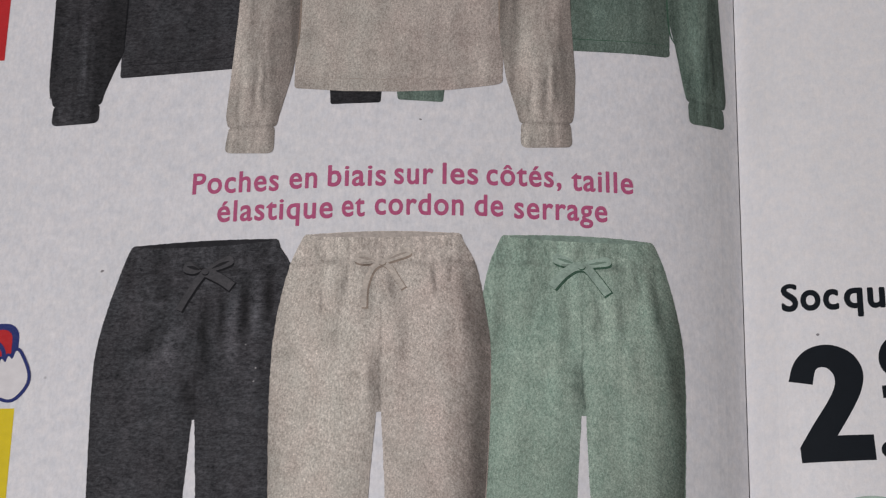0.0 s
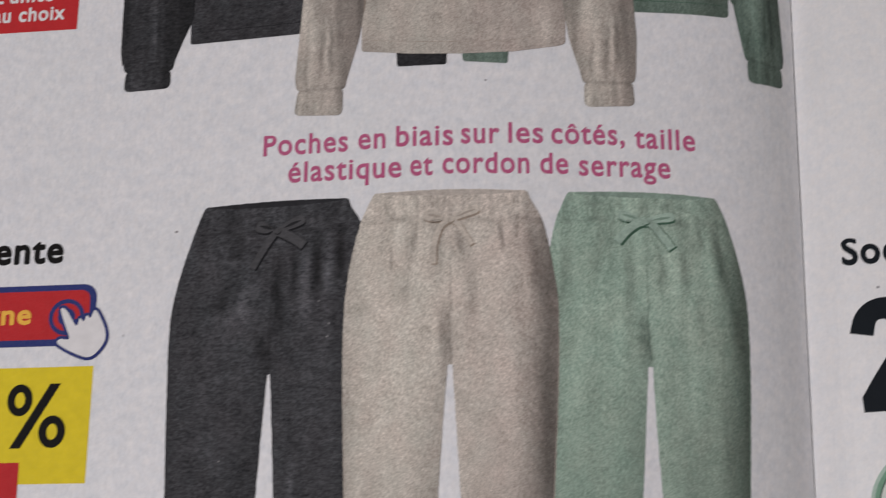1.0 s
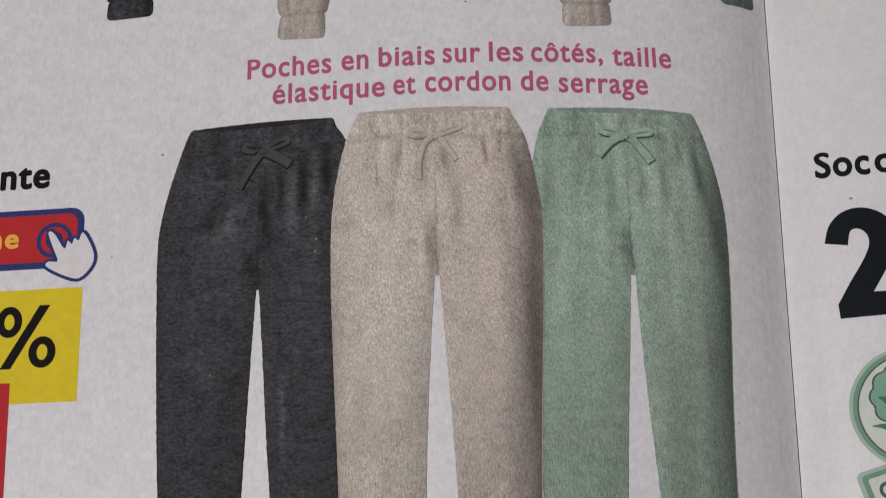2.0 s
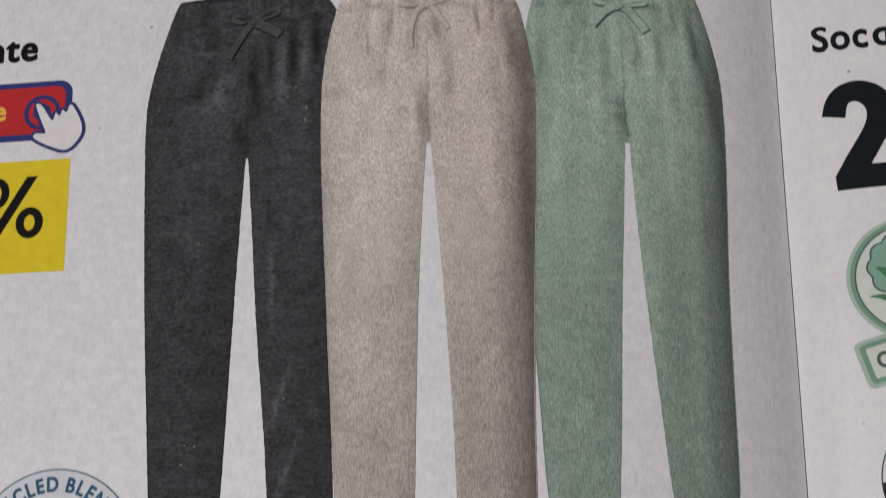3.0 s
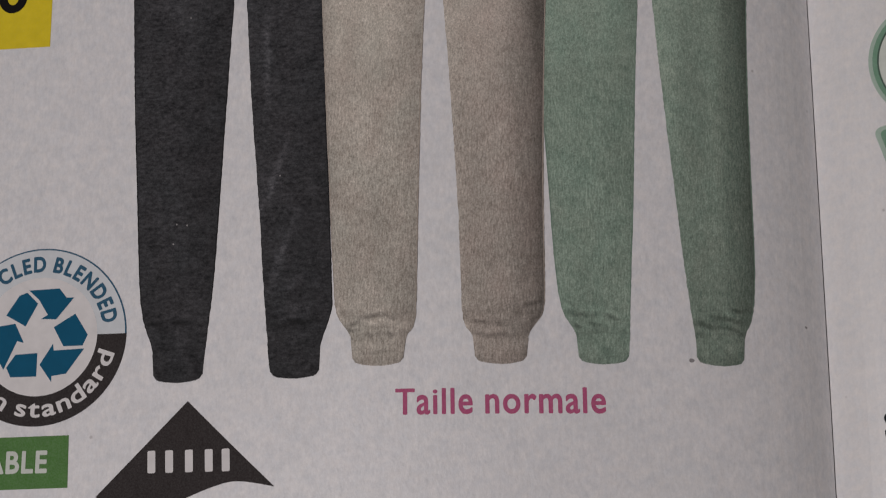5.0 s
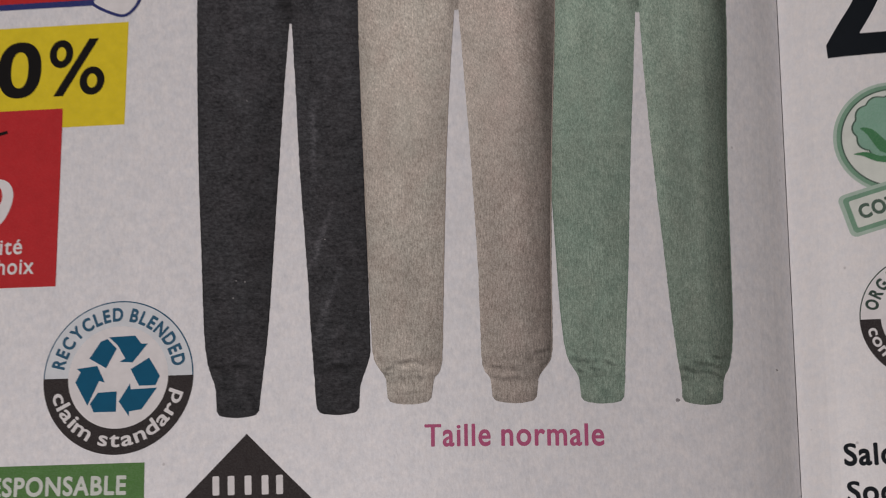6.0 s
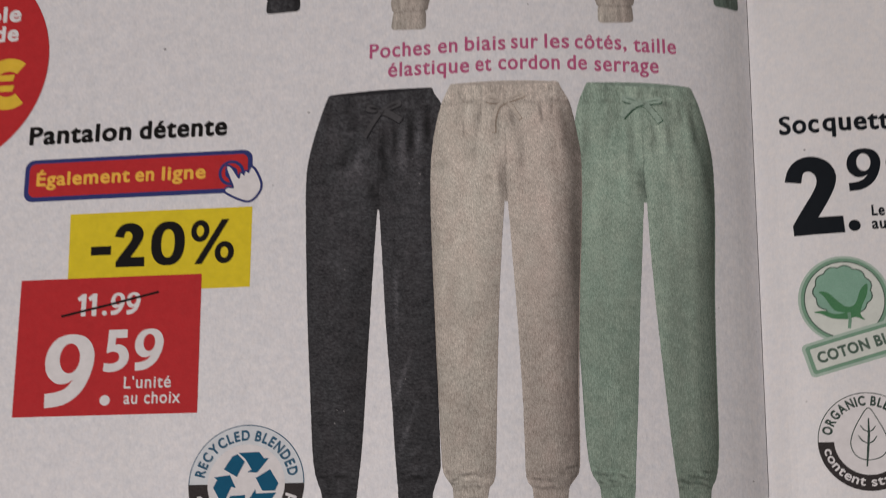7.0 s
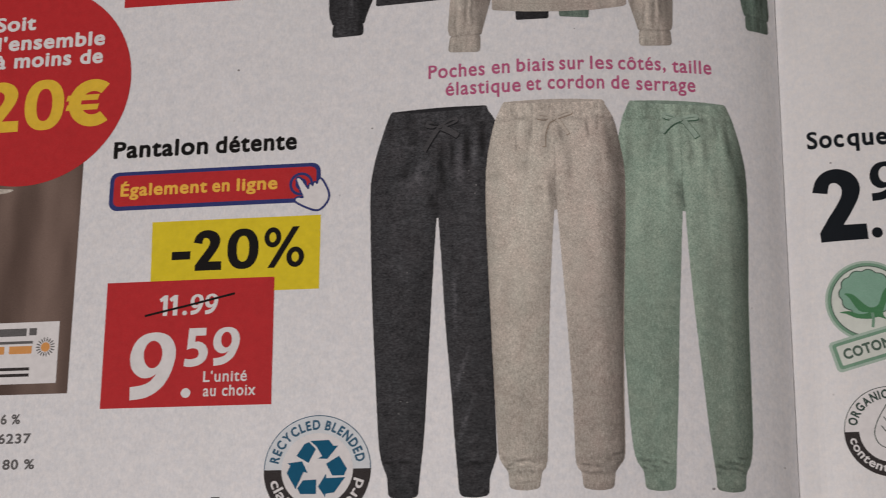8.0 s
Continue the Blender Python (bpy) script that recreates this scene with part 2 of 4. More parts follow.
PAPER_L = paper_material("paper_left", (0.735, 0.73, 0.738), 0.9)
PAPER_R = paper_material("paper_right", (0.745, 0.735, 0.728), 0.5)
EDGE = plain_material("paper_edges", (0.62, 0.6, 0.58), 0.8, 0.1, 0.3)
BLACK = ink_material("black_ink", (0.007, 0.006, 0.006), 0.0)
NAVY_BLACK = ink_material("blue_black_ink", (0.006, 0.009, 0.013), 0.0)
WHITE = ink_material("bare_paper", (0.74, 0.72, 0.72), 0.0)
RED = ink_material("red_ink", (0.50, 0.022, 0.026), 0.03)
YELLOW = ink_material("yellow_ink", (0.74, 0.58, 0.018), 0.04)
GOLD = ink_material("gold_ink", (0.86, 0.48, 0.07), 0.03)
OFFER_GOLD = ink_material("offer_gold_ink", (0.76, 0.49, 0.035), 0.06)
PINK = ink_material("magenta_ink", (0.46, 0.080, 0.195), 0.12)
BLUE = ink_material("blue_ink", (0.020, 0.032, 0.16), 0.05)
PALE = ink_material("pale_blue_ink", (0.66, 0.695, 0.725), 0.1)
TEAL = ink_material("teal_ink", (0.002, 0.095, 0.185), 0.0)
BADGE_BLUE = ink_material("badge_blue_ink", (0.02, 0.10, 0.175), 0.05)
SOFT_BLACK = ink_material("badge_black_ink", (0.026, 0.020, 0.020), 0.05)
LEAF = ink_material("leaf_green_ink", (0.075, 0.20, 0.045), 0.10)
GREEN_RIM = ink_material("green_ink", (0.16, 0.31, 0.21), 0.12)
GREEN_HALO = ink_material("pale_green_ink", (0.37, 0.49, 0.41), 0.2)
GREEN_WASH = ink_material("green_wash_ink", (0.20, 0.385, 0.285), 0.15)
GREEN_DEEP = ink_material("deep_green_ink", (0.05, 0.20, 0.08), 0.08)
GREEN_PALE = ink_material("green_white_ink", (0.63, 0.67, 0.61), 0.2)
GREEN_GREY = ink_material("grey_green_ink", (0.065, 0.115, 0.085), 0.08)
GREEN_BLACK = ink_material("green_black_ink", (0.025, 0.055, 0.042), 0.08)
BROWN = photo_material("brown_photo_ink", (0.092, 0.060, 0.049), (0.215, 0.150, 0.124))
GREY_TEXT = ink_material("grey_ink", (0.10, 0.095, 0.095), 0.12)
GREY_FLECK = ink_material("grey_fleck_ink", (0.24, 0.23, 0.235), 0.2)
GREY_PALE = ink_material("pale_fleck_ink", (0.30, 0.29, 0.29), 0.1)
ORANGE = ink_material("orange_ink", (0.68, 0.30, 0.08), 0.1)

# folds of the pictured trousers: at the waist and hips, then over the cuffs
CHARCOAL_FOLDS = [
    (0.6, 14.5, 0.9, 4.0, 0.9, -0.42), (2.5, 14.5, 2.6, 8.5, 0.7, -0.40), (5.0, 16.4, 5.2, 8.0, 0.75, -0.46), (7.9, 16.6, 8.0, 10.5, 0.7, -0.46),
    (3.8, 14.5, 3.9, 5.0, 0.8, 0.45), (6.5, 16.0, 6.6, 8.0, 0.75, 0.50), (-2.6, 11.5, -4.6, 4.0, 1.6, 0.45), (-6.0, 13.5, -3.4, 12.6, 0.5, 0.30),
    (-4.6, 11.0, -7.0, 6.5, 1.3, -0.28), (-1.6, 4.6, -0.3, 1.2, 0.9, -0.36), (3.0, -9.0, 3.2, -22.0, 0.5, 0.45),
]
CHARCOAL_HEMS = [
    (5.4, -23.0, 2.4, -33.0, 0.55, 0.75), (6.4, -31.5, 3.0, -41.0, 0.55, 0.60), (7.6, -37.5, 4.6, -39.8, 0.6, 0.40), (8.6, -41.0, 4.6, -41.4, 0.5, 0.35),
    (-8.8, -42.0, -7.0, -42.6, 0.32, -0.55), (-6.6, -42.2, -3.9, -42.2, 0.35, -0.50), (-7.9, -42.7, -5.8, -43.3, 0.35, -0.45), (-7.4, -41.6, -4.6, -41.3, 0.6, 0.35),
    (5.2, -42.9, 8.4, -42.4, 0.35, -0.50), (5.0, -42.3, 8.6, -41.8, 0.45, 0.40), (4.0, -43.8, 8.4, -43.7, 0.35, 0.30),
]
OATMEAL_FOLDS = [
    (5.4, 17.0, 5.9, 12.6, 0.42, -0.34), (-6.8, 13.8, -6.5, 10.4, 0.25, -0.26), (-3.9, 16.4, -4.7, 11.0, 0.6, -0.20), (-4.8, 10.2, -5.2, 6.0, 0.8, -0.13),
    (2.3, 13.0, 2.2, 3.5, 0.8, -0.14), (-0.8, 7.0, -0.6, 0.5, 0.8, -0.24), (8.9, 16.4, 10.2, 6.0, 1.1, -0.26), (8.3, 12.5, 8.6, 3.0, 0.7, 0.14), (4.4, 12.0, 4.6, 5.0, 0.9, 0.08),
    (7.2, 17.2, 7.6, 14.0, 0.35, -0.20), (0.8, 15.6, 1.6, 12.0, 0.5, -0.22), (-2.0, 16.5, -1.4, 13.0, 0.45, -0.16), (10.2, 5.0, 10.3, -16.0, 1.3, -0.20),
]
OATMEAL_HEMS = [
    (-9.2, -44.0, -7.0, -42.9, 0.34, -0.34), (-7.3, -43.0, -5.2, -42.75, 0.30, -0.36), (-3.4, -43.4, -5.5, -42.75, 0.30, -0.28), (-9.5, -44.2, -7.4, -44.4, 0.34, -0.45),
    (-6.9, -44.3, -6.1, -45.7, 0.3, -0.26), (-5.8, -44.5, -5.4, -45.7, 0.3, -0.22), (-4.9, -44.1, -4.2, -45.5, 0.32, -0.26), (-7.6, -46.6, -3.6, -46.5, 0.25, -0.20),
    (10.2, -41.5, 8.2, -42.2, 0.32, -0.42), (3.3, -43.5, 5.8, -43.7, 0.30, -0.38), (5.6, -43.9, 7.4, -44.1, 0.28, -0.30), (10.2, -42.9, 9.0, -43.9, 0.34, -0.32), (8.6, -40.6, 9.8, -39.4, 0.6, 0.18),
    (-7.0, -43.5, -4.6, -43.4, 0.5, 0.14), (4.0, -45.0, 8.5, -45.1, 0.34, -0.28),
]
SAGE_FOLDS = [
    (7.6, 16.4, 9.4, 8.0, 0.75, -0.34), (9.3, 9.0, 10.4, 1.0, 0.9, -0.24), (4.0, 13.0, 4.4, 7.8, 0.6, -0.22), (5.6, 8.6, 5.9, 3.5, 0.7, -0.12), (1.5, 14.0, 1.7, 7.6, 0.55, -0.20),
    (-1.8, 14.4, -2.0, 5.0, 0.8, -0.17), (6.4, 15.6, 7.4, 8.0, 0.7, 0.13), (2.8, 13.0, 3.0, 6.0, 0.8, 0.10), (-5.2, 16.0, -6.0, 9.0, 0.8, -0.14), (5.9, 16.6, 6.4, 13.2, 0.4, -0.22),
    (-0.6, 6.5, -0.4, 0.5, 0.8, -0.24), (-8.5, 15.0, -9.8, 6.0, 0.9, -0.12),
]
SAGE_HEMS = [
    (-8.8, -42.7, -6.8, -43.3, 0.34, -0.40), (-7.2, -43.2, -5.6, -42.9, 0.26, -0.34), (-5.4, -42.9, -3.8, -43.3, 0.30, -0.40), (-9.3, -41.4, -8.0, -42.2, 0.34, -0.30), (-8.4, -44.0, -7.8, -44.5, 0.3, -0.5),
    (-7.4, -43.9, -4.6, -44.1, 0.3, -0.26), (3.3, -43.7, 6.0, -44.2, 0.36, -0.44), (8.6, -44.5, 5.4, -44.1, 0.34, -0.38), (5.0, -42.9, 8.3, -43.6, 0.34, -0.46), (9.0, -42.3, 6.6, -42.3, 0.32, -0.42),
    (5.6, -42.5, 8.0, -42.9, 0.4, 0.16), (-6.6, -42.5, -4.2, -42.6, 0.4, 0.13),
]
SLEEVE_FOLDS = [
    (-0.4, 0.6, 0.3, 9.0, 0.35, -0.24), (1.3, 0.6, 0.9, 11.0, 0.45, -0.34), (-1.3, 0.8, -0.9, 12.0, 0.5, 0.16), (0.5, 1.0, 0.6, 10.0, 0.35, 0.18),
    (-2.0, 0.6, -1.8, 5.0, 0.3, -0.2), (2.2, 3.0, 1.6, 14.0, 0.6, -0.26),
]
CHARCOAL = fabric_material("charcoal_knit_print", (0.011, 0.0115, 0.0135), (0.083, 0.083, 0.090), "brushed", 0.24, 10.5, creases=CHARCOAL_FOLDS + CHARCOAL_HEMS)
OATMEAL = fabric_material("oatmeal_knit_print", (0.385, 0.342, 0.297), (0.705, 0.647, 0.581), "twill", 0.14, 9.3, creases=OATMEAL_FOLDS + OATMEAL_HEMS)
SAGE = fabric_material("sage_knit_print", (0.196, 0.276, 0.224), (0.395, 0.490, 0.410), "twill", 0.17, 9.2, creases=SAGE_FOLDS + SAGE_HEMS)
TOPS = {
    "charcoal": ((0.014, 0.014, 0.0165), (0.076, 0.076, 0.082), "brushed", 0.20, 14),
    "oatmeal": ((0.37, 0.328, 0.290), (0.59, 0.535, 0.48), "twill", 0.15, 13),
    "sage": ((0.086, 0.124, 0.102), (0.180, 0.236, 0.200), "twill", 0.18, 7.9),
}
CHARCOAL_TOP, OATMEAL_TOP, SAGE_TOP = (fabric_material(k + "_sweatshirt_print", *TOPS[k], "sweatshirt") for k in TOPS)
CHARCOAL_SLEEVE, OATMEAL_SLEEVE, SAGE_SLEEVE = (fabric_material(k + "_sleeve_print", *TOPS[k], "sleeve", SLEEVE_FOLDS) for k in TOPS)
CHARCOAL_FOLD = knit_ink("charcoal_shade_ink", (0.010, 0.010, 0.012))
CHARCOAL_LACE = knit_ink("charcoal_lace_ink", (0.066, 0.065, 0.069))
OATMEAL_FOLD = knit_ink("oatmeal_shade_ink", (0.29, 0.235, 0.19))
OATMEAL_LACE = knit_ink("oatmeal_lace_ink", (0.52, 0.465, 0.405))
SAGE_FOLD = knit_ink("sage_shade_ink", (0.055, 0.11, 0.075))
CHARCOAL_CREASE = knit_ink("charcoal_crease_ink", (0.018, 0.018, 0.020))
OATMEAL_CREASE = knit_ink("oatmeal_crease_ink", (0.385, 0.335, 0.29))
SAGE_CREASE = knit_ink("sage_crease_ink", (0.175, 0.25, 0.20))
CHARCOAL_WAIST = knit_ink("charcoal_waist_ink", (0.024, 0.024, 0.027))
OATMEAL_WAIST = knit_ink("oatmeal_waist_ink", (0.46, 0.41, 0.365))
SAGE_WAIST = knit_ink("sage_waist_ink", (0.225, 0.30, 0.25))
SAGE_LACE = knit_ink("sage_lace_ink", (0.33, 0.43, 0.36))

# ---- the leaflet's shape ----
SHEAR = 0.0108      # the fold leans a little against the print
FOLD = 40.7         # the fold lies this far from the print's middle, in millimetres
LEFT_KNOTS = [(-200, -10), (-140, -5.5), (-90, -1.1), (-70, 0.6), (-55, 1.8), (-40, 2.9), (-30, 3.8), (-20, 4.8), (-10, 5.8),
              (-2, 6.1), (10, 5.4), (20, 4.0), (30, 1.5), (35, -1.1), (38.5, -4.2), (40.7, -7.2)]
RIGHT_KNOTS = [(40.7, -7.2), (43.5, -5.4), (47, -4.3), (55, -3.4), (65, -2.9), (80, -2), (100, -1), (140, 0), (260, -1)]
TABLE_Z = -13.0
Y0, Y1 = -165.0, 125.0


def spline(knots):
    """A natural cubic spline through the knots."""
    x, y = (np.array(c, float) for c in zip(*knots))
    n, h = len(x), np.diff(x)
    a, b = np.zeros((n, n)), np.zeros(n)
    a[0, 0] = a[-1, -1] = 1
    for i in range(1, n - 1):
        a[i, i - 1 : i + 2] = h[i - 1], 2 * (h[i - 1] + h[i]), h[i]
        b[i] = 6 * ((y[i + 1] - y[i]) / h[i] - (y[i] - y[i - 1]) / h[i - 1])
    m = np.linalg.solve(a, b)

    def f(t):
        t = min(max(t, x[0]), x[-1])
        i = int(min(max(np.searchsorted(x, t) - 1, 0), n - 2))
        p, q, k = x[i + 1] - t, t - x[i], h[i]
        return float((m[i] * p**3 + m[i + 1] * q**3) / (6 * k) + (y[i] / k - m[i] * k / 6) * p + (y[i + 1] / k - m[i + 1] * k / 6) * q)

    return f


left_height, right_height = spline(LEFT_KNOTS), spline(RIGHT_KNOTS)


def height(x, y):
    """The paper's height in millimetres over the middle of the print."""
    s = x - SHEAR * y
    return left_height(s) if s < FOLD else right_height(s)


magazine = new("open_magazine")
magazine.location = (0, 0, TABLE_Z * MM)
bpy.context.view_layer.update()
tagged(magazine, "open shopping leaflet with clothing pages lying on a table", "magazine")


def part(name, bm, material, parent, label="", origin=(0, 0)):
    """Links a bmesh in millimetres as one mesh under a thing or a part; its origin lies at a place of the page."""
    for v in bm.verts:
        v.co = Vector(((v.co.x - origin[0]) * MM, (v.co.y - origin[1]) * MM, v.co.z * MM))
    me = bpy.data.meshes.new(name)
    bm.to_mesh(me)
    bm.free()
    me.materials.append(material)
    ob = new(name, me)
    ob.parent = parent
    ob.matrix_parent_inverse = Matrix.Translation(parent.matrix_world.translation).inverted()
    ob.location = (origin[0] * MM, origin[1] * MM, 0)
    bpy.context.view_layer.update()
    if label:
        tagged(ob, label)
    return ob


def press(bm, layer):
    """Lays a flat drawing onto the arched paper: cuts it at every millimetre across the page and lifts it."""
    bm.normal_update()
    bmesh.ops.triangulate(bm, faces=bm.faces[:], ngon_method="EAR_CLIP")
    s = [v.co.x - SHEAR * v.co.y for v in bm.verts]
    for k in range(math.floor(min(s)) + 1, math.ceil(max(s))):
        bmesh.ops.bisect_plane(bm, geom=bm.verts[:] + bm.edges[:] + bm.faces[:], dist=1e-5, plane_co=(k, 0, 0), plane_no=(1, -SHEAR, 0))
    for v in bm.verts:
        v.co.z += height(v.co.x, v.co.y) + 0.03 * layer
    bmesh.ops.recalc_face_normals(bm, faces=bm.faces[:])
    if bm.faces and sum(f.normal.z for f in bm.faces) < 0:
        bmesh.ops.reverse_faces(bm, faces=bm.faces[:])
    return bm


def printed(name, bm, material, layer, parent=None, label="", origin=(0, 0)):
    return part(name, press(bm, layer), material, parent or magazine, label, origin)


# ---- flat drawings ----
def smooth_line(points, steps=5, closed=False):
    """A Catmull-Rom line through the points."""
    p = [Vector((a, b)) for a, b in points]
    n, out = len(p), []
    for i in range(n if closed else n - 1):
        a, b, c, d = (p[(i + k) % n] if closed else p[min(max(i + k, 0), n - 1)] for k in (-1, 0, 1, 2))
        for j in range(steps):
            t = j / steps
            out.append(0.5 * (2 * b + (c - a) * t + (2 * a - 5 * b + 4 * c - d) * t**2 + (3 * b - a - 3 * c + d) * t**3))
    return [(v.x, v.y) for v in out] + ([] if closed else [tuple(p[-1])])


def polygon(*rings):
    bm = bmesh.new()
    for ring in rings:
        bm.faces.new([bm.verts.new((x, y, 0)) for x, y in ring])
    return bm


def rounded(x0, y0, x1, y1, r, steps=5):
    out = []
    for cx, cy, a in ((x1 - r, y1 - r, 0), (x0 + r, y1 - r, 90), (x0 + r, y0 + r, 180), (x1 - r, y0 + r, 270)):
        out += [(cx + r * math.cos(radians(a + 90 * k / steps)), cy + r * math.sin(radians(a + 90 * k / steps))) for k in range(steps + 1)]
    return out


def turned(ring, cx, cy, degrees):
    c, s = math.cos(radians(degrees)), math.sin(radians(degrees))
    return [(cx + (x - cx) * c - (y - cy) * s, cy + (x - cx) * s + (y - cy) * c) for x, y in ring]


def disc(cx, cy, r, steps=72, ry=None):
    return [(cx + r * math.cos(math.tau * k / steps), cy + (ry or r) * math.sin(math.tau * k / steps)) for k in range(steps)]


def band(cx, cy, r0, r1, a0=0.0, a1=360.0, steps=72, sy=1.0):
    """A ring or part of one."""
    bm = bmesh.new()
    rows = []
    for k in range(steps + 1):
        a = radians(a0 + (a1 - a0) * k / steps)
        rows.append([bm.verts.new((cx + r * math.cos(a), cy + sy * r * math.sin(a), 0)) for r in (r0, r1)])
    for (a, b), (c, d) in zip(rows, rows[1:]):
        bm.faces.new((a, b, d, c))
    bmesh.ops.remove_doubles(bm, verts=bm.verts[:], dist=1e-4)
    return bm


def stroke(points, width, taper=0.0):
    """A pen line; taper thins its ends."""
    bm, rows, n = bmesh.new(), [], len(points)
    for i, p in enumerate(points):
        a, b = Vector(points[max(i - 1, 0)]), Vector(points[min(i + 1, n - 1)])
        d = (b - a).normalized()
        w = width / 2 * (1 - taper * abs(2 * i / (n - 1) - 1) ** 1.5)
        rows.append((bm.verts.new((p[0] - d.y * w, p[1] + d.x * w, 0)), bm.verts.new((p[0] + d.y * w, p[1] - d.x * w, 0))))
    for (a, b), (c, d) in zip(rows, rows[1:]):
        bm.faces.new((a, b, d, c))
    return bm


def joined(*drawings):
    out = bmesh.new()
    for bm in drawings:
        me = bpy.data.meshes.new("joined")
        bm.to_mesh(me)
        bm.free()
        out.from_mesh(me)
        bpy.data.meshes.remove(me)
    return out


def glyphs(text, bold=0.0):
    """The letters of Blender's own font as a flat mesh, in units of the font's size."""
    cu = bpy.data.curves.new("letters", "FONT")
    cu.body, cu.offset, cu.resolution_u = text, 0.0, 5
    cu.space_character = 1.10
    ob = new("letters", cu)
    me = bpy.data.meshes.new_from_object(ob.evaluated_get(bpy.context.evaluated_depsgraph_get()))
    bpy.data.objects.remove(ob)
    bm = bmesh.new()
    # heavier weights: copies round about, each a hair above the last
    around = 12 if bold < 0.04 else 30
    for k in range(around + 1 if bold else 1):
        fresh = len(bm.verts)
        bm.from_mesh(me)
        bm.verts.ensure_lookup_table()
        for v in bm.verts[fresh:]:
            if k:
                v.co.x += bold * math.cos(math.tau * k / around)
                v.co.y += bold * math.sin(math.tau * k / around)
            v.co.z = 0.0008 * k
    bpy.data.meshes.remove(me)
    bpy.data.curves.remove(cu)
    return bm


CAP = 0.682


LOW = 0.74


def letters(text, x0, x1, base, cap, bold=0.02, slant=0.0):
    """One line of lettering, from x0 to x1 on its base line, with capitals of that height."""
    bm = glyphs(text, bold)
    lo, hi = min(v.co.x for v in bm.verts), max(v.co.x for v in bm.verts)
    small = glyphs("x")
    low = (max(v.co.y for v in small.verts) + 2 * bold) / (CAP + 2 * bold)
    small.free()
    for v in bm.verts:
        y = (v.co.y + bold) / (CAP + 2 * bold)
        # tall small letters, as in this typeface
        if text.upper() != text and y > 0:
            y = y * LOW / low if y < low else LOW + (y - low) * (1 - LOW) / (1 - low)
        y *= cap
        v.co = Vector((x0 + (v.co.x - lo) * (x1 - x0) / (hi - lo) + slant * y, base + y, v.co.z))
    return bm


def line_of(words, base, cap, bold=0.025):
    """A line of lettering, word by word: (text, x0, x1) and, where it stands off the base line, its lift."""
    return joined(*[letters(text, x0, x1, base + sum(lift), cap, bold) for text, x0, x1, *lift in words])


def filled(*rings):
    """A flat shape from its outline and its holes."""
    bm, edges = bmesh.new(), []
    for ring in rings:
        vs = [bm.verts.new((a, b, 0)) for a, b in ring]
        edges += [bm.edges.new((a, b)) for a, b in zip(vs, vs[1:] + vs[:1])]
    bmesh.ops.triangle_fill(bm, edges=edges, use_beauty=True, normal=(0, 0, 1))
    return bm


# heavy figures in a box of 1 by 1: runs of points, smooth within a run, with corners between the runs
FIGURE_RUNS = {
    "2": [[(0, 0.70), (0.075, 0.85), (0.226, 0.957), (0.434, 1), (0.64, 0.98), (0.83, 0.90), (0.93, 0.76), (0.90, 0.61), (0.77, 0.44), (0.547, 0.217)],
          [(0.99, 0.214), (1, 0)], [(0.083, 0), (0.075, 0.13)],
          [(0.08, 0.135), (0.264, 0.322), (0.453, 0.50), (0.558, 0.63), (0.566, 0.726), (0.498, 0.79), (0.415, 0.807), (0.34, 0.78), (0.294, 0.66)]],
    "9": [[(0.04, 0), (0.42, 0.04), (0.74, 0.19), (0.93, 0.43), (1, 0.68), (0.93, 0.86), (0.77, 0.965), (0.52, 1), (0.25, 0.955), (0.07, 0.82), (0, 0.63), (0.06, 0.45), (0.24, 0.335), (0.44, 0.325), (0.60, 0.38)],
          [(0.58, 0.365), (0.46, 0.27), (0.27, 0.215), (0.03, 0.195)]],
    "5": [[(0.17, 1), (0.90, 1)], [(0.90, 0.80), (0.46, 0.80)], [(0.44, 0.635), (0.62, 0.645), (0.88, 0.55), (1, 0.36), (0.90, 0.16), (0.62, 0.03), (0.25, -0.01), (0.0, 0.02)],
          [(0.03, 0.21), (0.32, 0.19), (0.55, 0.24), (0.62, 0.34), (0.55, 0.44), (0.34, 0.475), (0.11, 0.44)]],
}


def figure(ch, x0, x1, base, cap, turn=0.0):
    """One heavy figure that fills its box, turned by some degrees."""
    put = lambda pts: turned([(x0 + (x1 - x0) * a, base + cap * b) for a, b in pts], 0.5 * (x0 + x1), base + 0.5 * cap, turn)
    round_box = lambda cx, cy, rx, ry, p=2.3, steps=48: [
        (cx + rx * math.copysign(abs(math.cos(a)) ** (2 / p), math.cos(a)), cy + ry * math.copysign(abs(math.sin(a)) ** (2 / p), math.sin(a)))
        for a in (math.tau * k / steps for k in range(steps))]
    if ch == "0":
        return filled(put(round_box(0.5, 0.5, 0.5, 0.5)), put(round_box(0.5, 0.5, 0.20, 0.32)))
    if ch == "%":
        bar = polygon(put([(0.10, 0), (0.27, 0), (0.87, 1), (0.70, 1)]))
        for v in bar.verts:
            v.co.z = 0.01
        return joined(filled(put(round_box(0.21, 0.75, 0.21, 0.25, 2)), put(round_box(0.21, 0.75, 0.085, 0.125, 2))),
                      filled(put(round_box(0.78, 0.25, 0.22, 0.25, 2)), put(round_box(0.78, 0.25, 0.09, 0.125, 2))), bar)
    ring = [p for run in FIGURE_RUNS[ch] for p in smooth_line(run, 4)]
    ring = [p for k, p in enumerate(ring) if math.dist(p, ring[k - 1]) > 1e-4]
    return filled(put(ring), put(round_box(0.50, 0.67, 0.205, 0.205, 2))) if ch == "9" else filled(put(ring))


